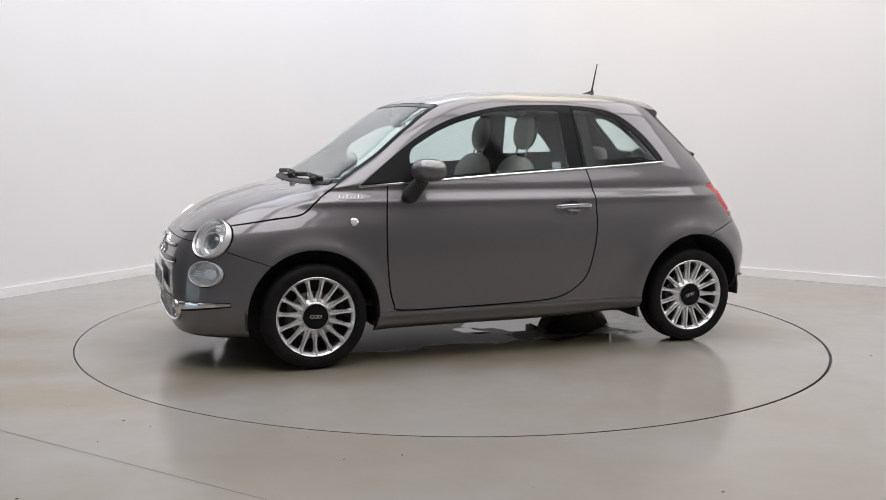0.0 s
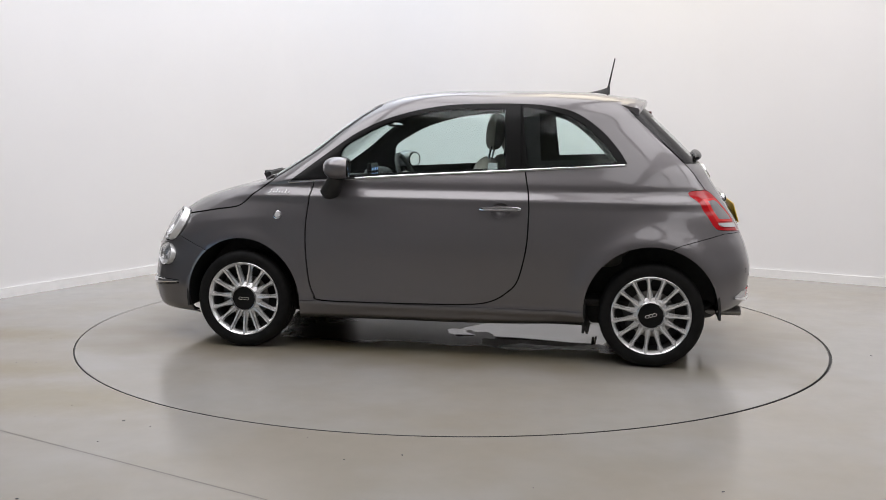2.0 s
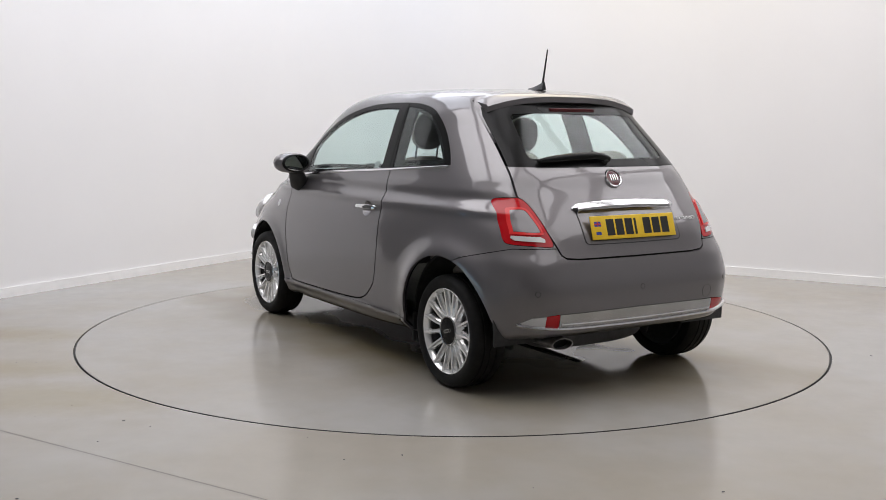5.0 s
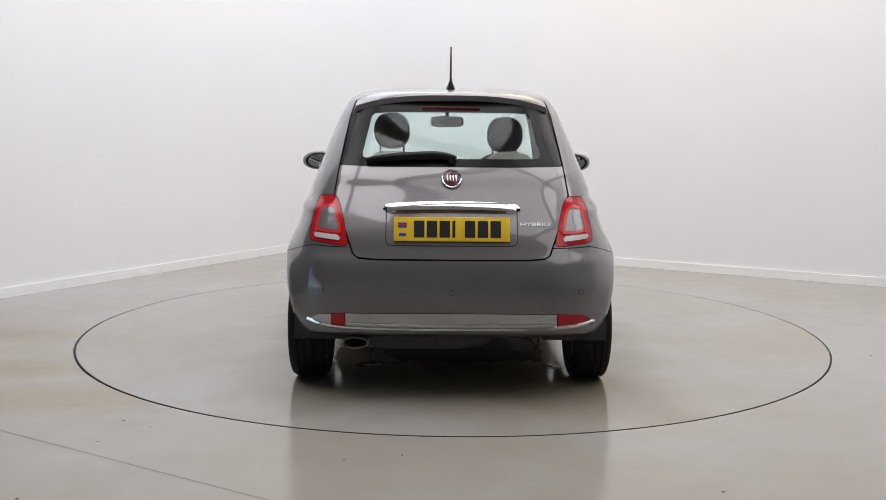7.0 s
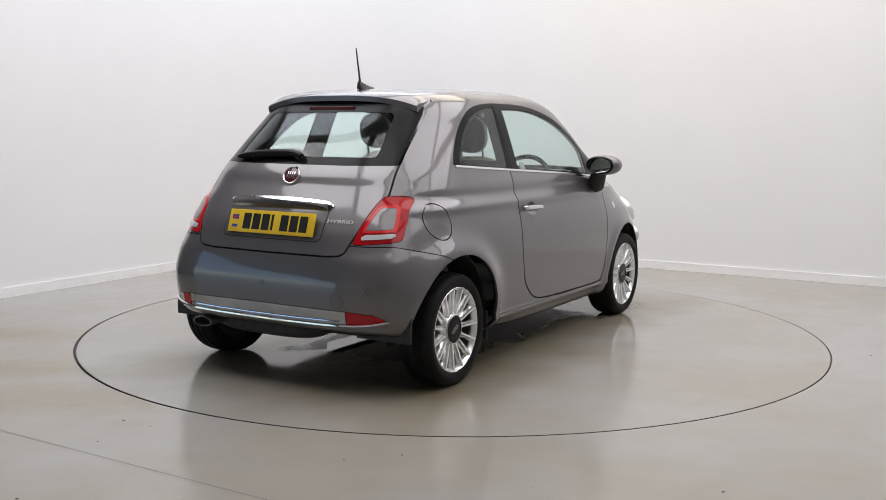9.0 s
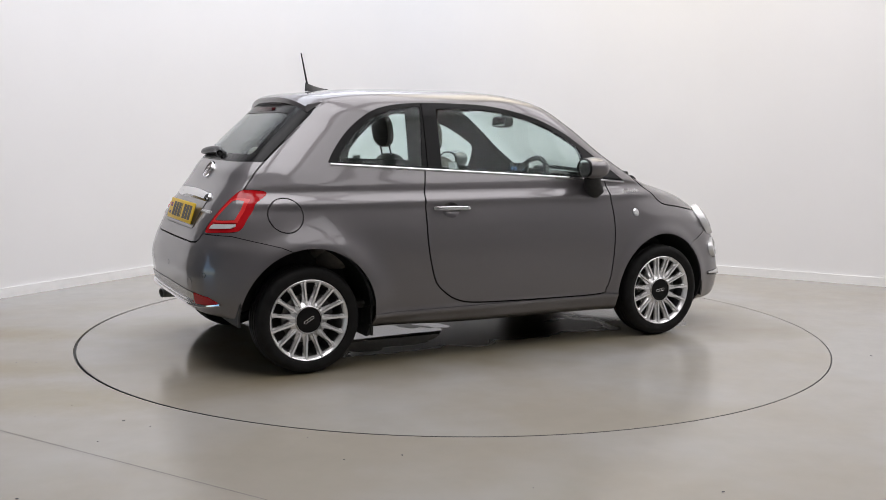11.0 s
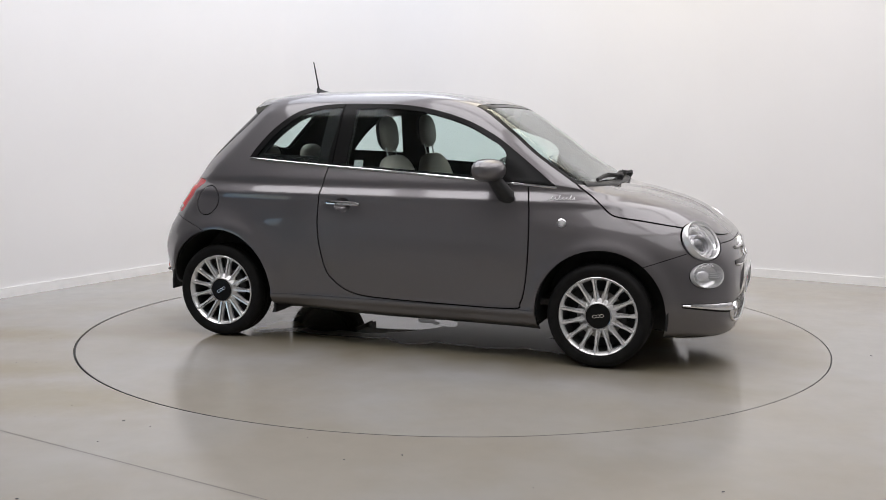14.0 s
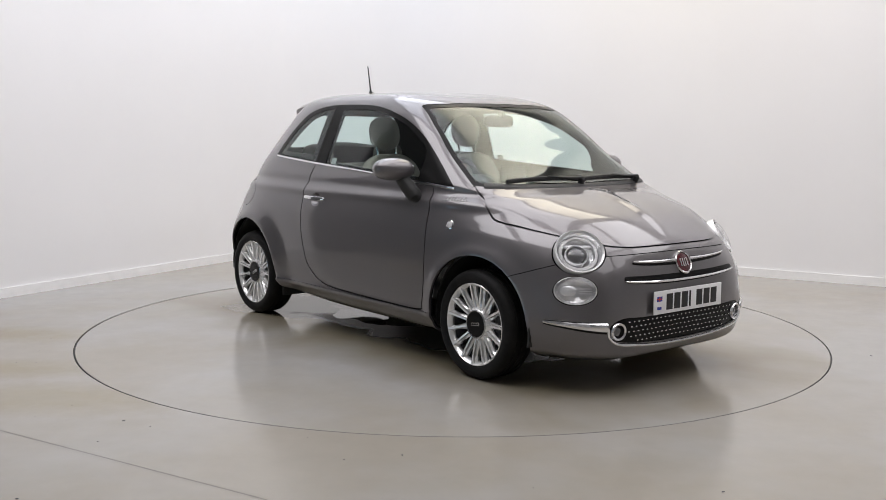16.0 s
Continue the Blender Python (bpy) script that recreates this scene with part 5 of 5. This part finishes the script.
# ---------------------------------------------------------------- inside
bm = bmesh.new()
box(bm, -1.25, 0.95, -0.66, 0.66, 0.30, 0.34, 0.01)
part("carpet", bm, DARK_FABRIC, car, "dark carpet")


def seat(y, low):
    bm = bmesh.new()
    blob(bm, (0.20, y, 0.55), (0.27, 0.235, 0.10), power=3.2)
    s = part("front_seat", bm, CREAM, car, "cream fabric front seat")
    bm = bmesh.new()
    blob(bm, (0, 0, 0), (0.075, 0.235, 0.31), pose(-0.13, y, 0.80, 0, -14, 0), 3.0)
    part("backrest", bm, CREAM, s, "cream fabric backrest")
    bm = bmesh.new()
    blob(bm, (0, 0, 0), (0.05, 0.215, 0.28), pose(-0.18, y, 0.735, 0, -14, 0), 3.0)
    part("backrest_shell", bm, DARK_FABRIC, s, "dark backrest rear")
    bm = bmesh.new()
    blob(bm, (0, 0, 0), (0.045, 0.107, 0.108), pose(-0.235, y, 1.248 - low, 0, -8, 0), 2.4)
    part("headrest", bm, TRIM_CREAM, s, "round headrest")
    bm = bmesh.new()
    blob(bm, (0, 0, 0), (0.045, 0.103, 0.104), pose(-0.249, y, 1.248 - low, 0, -8, 0), 2.4)
    part("headrest_back", bm, DARK_FABRIC, s, "dark headrest rear")
    for k in (-1, 1):
        bm = bmesh.new()
        tube(bm, [(-0.235, y + 0.07 * k, 1.20), (-0.205, y + 0.07 * k, 1.07)], 0.006, 8)
        part("headrest_post", bm, CHROME, s)


seat(0.335, 0.0)
seat(-0.335, 0.02)
bm = bmesh.new()
blob(bm, (-0.78, 0, 0.57), (0.24, 0.58, 0.09), power=4)
bench = part("rear_bench", bm, CREAM, car, "cream fabric rear bench")
bm = bmesh.new()
blob(bm, (0, 0, 0), (0.07, 0.56, 0.25), pose(-1.03, 0, 0.77, 0, -18, 0), 4)
part("backrest", bm, CREAM, bench)
for y in (0.30, -0.30):
    bm = bmesh.new()
    blob(bm, (-1.08, y, 1.075), (0.05, 0.12, 0.075), power=2.6)
    part("headrest", bm, CREAM, bench)
bm = bmesh.new()
box(bm, -1.34, -1.10, -0.44, 0.44, 0.985, 1.0, 0.005)
part("parcel_shelf", bm, DARK_FABRIC, car, "dark parcel shelf")
bm = bmesh.new()
blob(bm, (0.80, 0, 0.86), (0.22, 0.60, 0.10), power=4)
dash = part("dashboard", bm, TRIM_DARK, car, "dark dashboard with a cream band")
bm = bmesh.new()
blob(bm, (0.70, 0, 0.83), (0.14, 0.585, 0.055), power=4)
part("dashboard_band", bm, TRIM_CREAM, dash)
bm = bmesh.new()
blob(bm, (0.64, -0.34, 0.95), (0.09, 0.12, 0.06), power=2.5)
part("instrument_hood", bm, TRIM_DARK, dash)
bm = bmesh.new()
box(bm, 0.575, 0.600, -0.10, 0.10, 0.935, 1.045, 0.008)
display = part("display", bm, GLOSS_BLACK, dash, "dark central display")
for k in range(8):
    bm = bmesh.new()
    box(bm, 0.5742, 0.5752, -0.072 + 0.042 * (k % 4), -0.052 + 0.042 * (k % 4), 0.965 + 0.034 * (k // 4), 0.981 + 0.034 * (k // 4))
    part("icon", bm, SCREEN_ICON, display, smooth=False)
sm = pose(0.43, -0.345, 0.92, 0, -66, 0)
bm = bmesh.new()
tube(bm, [sm @ Vector((0.183 * math.cos(2 * math.pi * k / 40), 0.183 * math.sin(2 * math.pi * k / 40), 0)) for k in range(41)], 0.015, 10)
steer = part("steering_wheel", bm, TRIM_DARK, car, "dark steering wheel")
bm = bmesh.new()
blob(bm, (0, 0, -0.01), (0.07, 0.075, 0.03), sm, 2.6)
part("airbag_pad", bm, TRIM_CREAM, steer)
for a in (90, -90, 180):
    bm = bmesh.new()
    c, s = math.cos(radians(a)), math.sin(radians(a))
    tube(bm, [sm @ Vector((0.05 * c, 0.05 * s, -0.01)), sm @ Vector((0.178 * c, 0.178 * s, 0))], 0.016, 10, 0.5)
    part("wheel_spoke", bm, CHROME, steer)
bm = bmesh.new()
tube(bm, [sm @ Vector((0, 0, -0.02)), (0.68, -0.345, 0.82)], 0.035, 14)
part("steering_column", bm, TRIM_DARK, steer)
bm = bmesh.new()
blob(bm, (0.455, 0.0, 1.308), (0.022, 0.110, 0.036), power=4)
box(bm, 0.455, 0.50, -0.012, 0.012, 1.33, 1.372, 0.004)
inner_mirror = part("inner_mirror", bm, TRIM_DARK, car, "dark interior mirror")
bm = bmesh.new()
box(bm, -0.003, 0.003, -0.092, 0.092, -0.024, 0.024, 0.002, pose(0.431, 0, 1.308, 0, 9, -7))
part("mirror_pane", bm, MIRROR, inner_mirror)


# ---------------------------------------------------------------- motion
CAR_AT = Matrix.Translation((-0.078, 0.0356, 0))


def motions():
    """Disc and car turn together at an even rate."""
    turns = [(k * 1.0, 201.063 - 15.7071 * k) for k in range(17)]
    walk(turntable, [(t, pose(0, 0, 0, 0, 0, a)) for t, a in turns])
    walk(car, [(t, pose(0, 0, 0, 0, 0, a) @ CAR_AT) for t, a in turns])


motions()
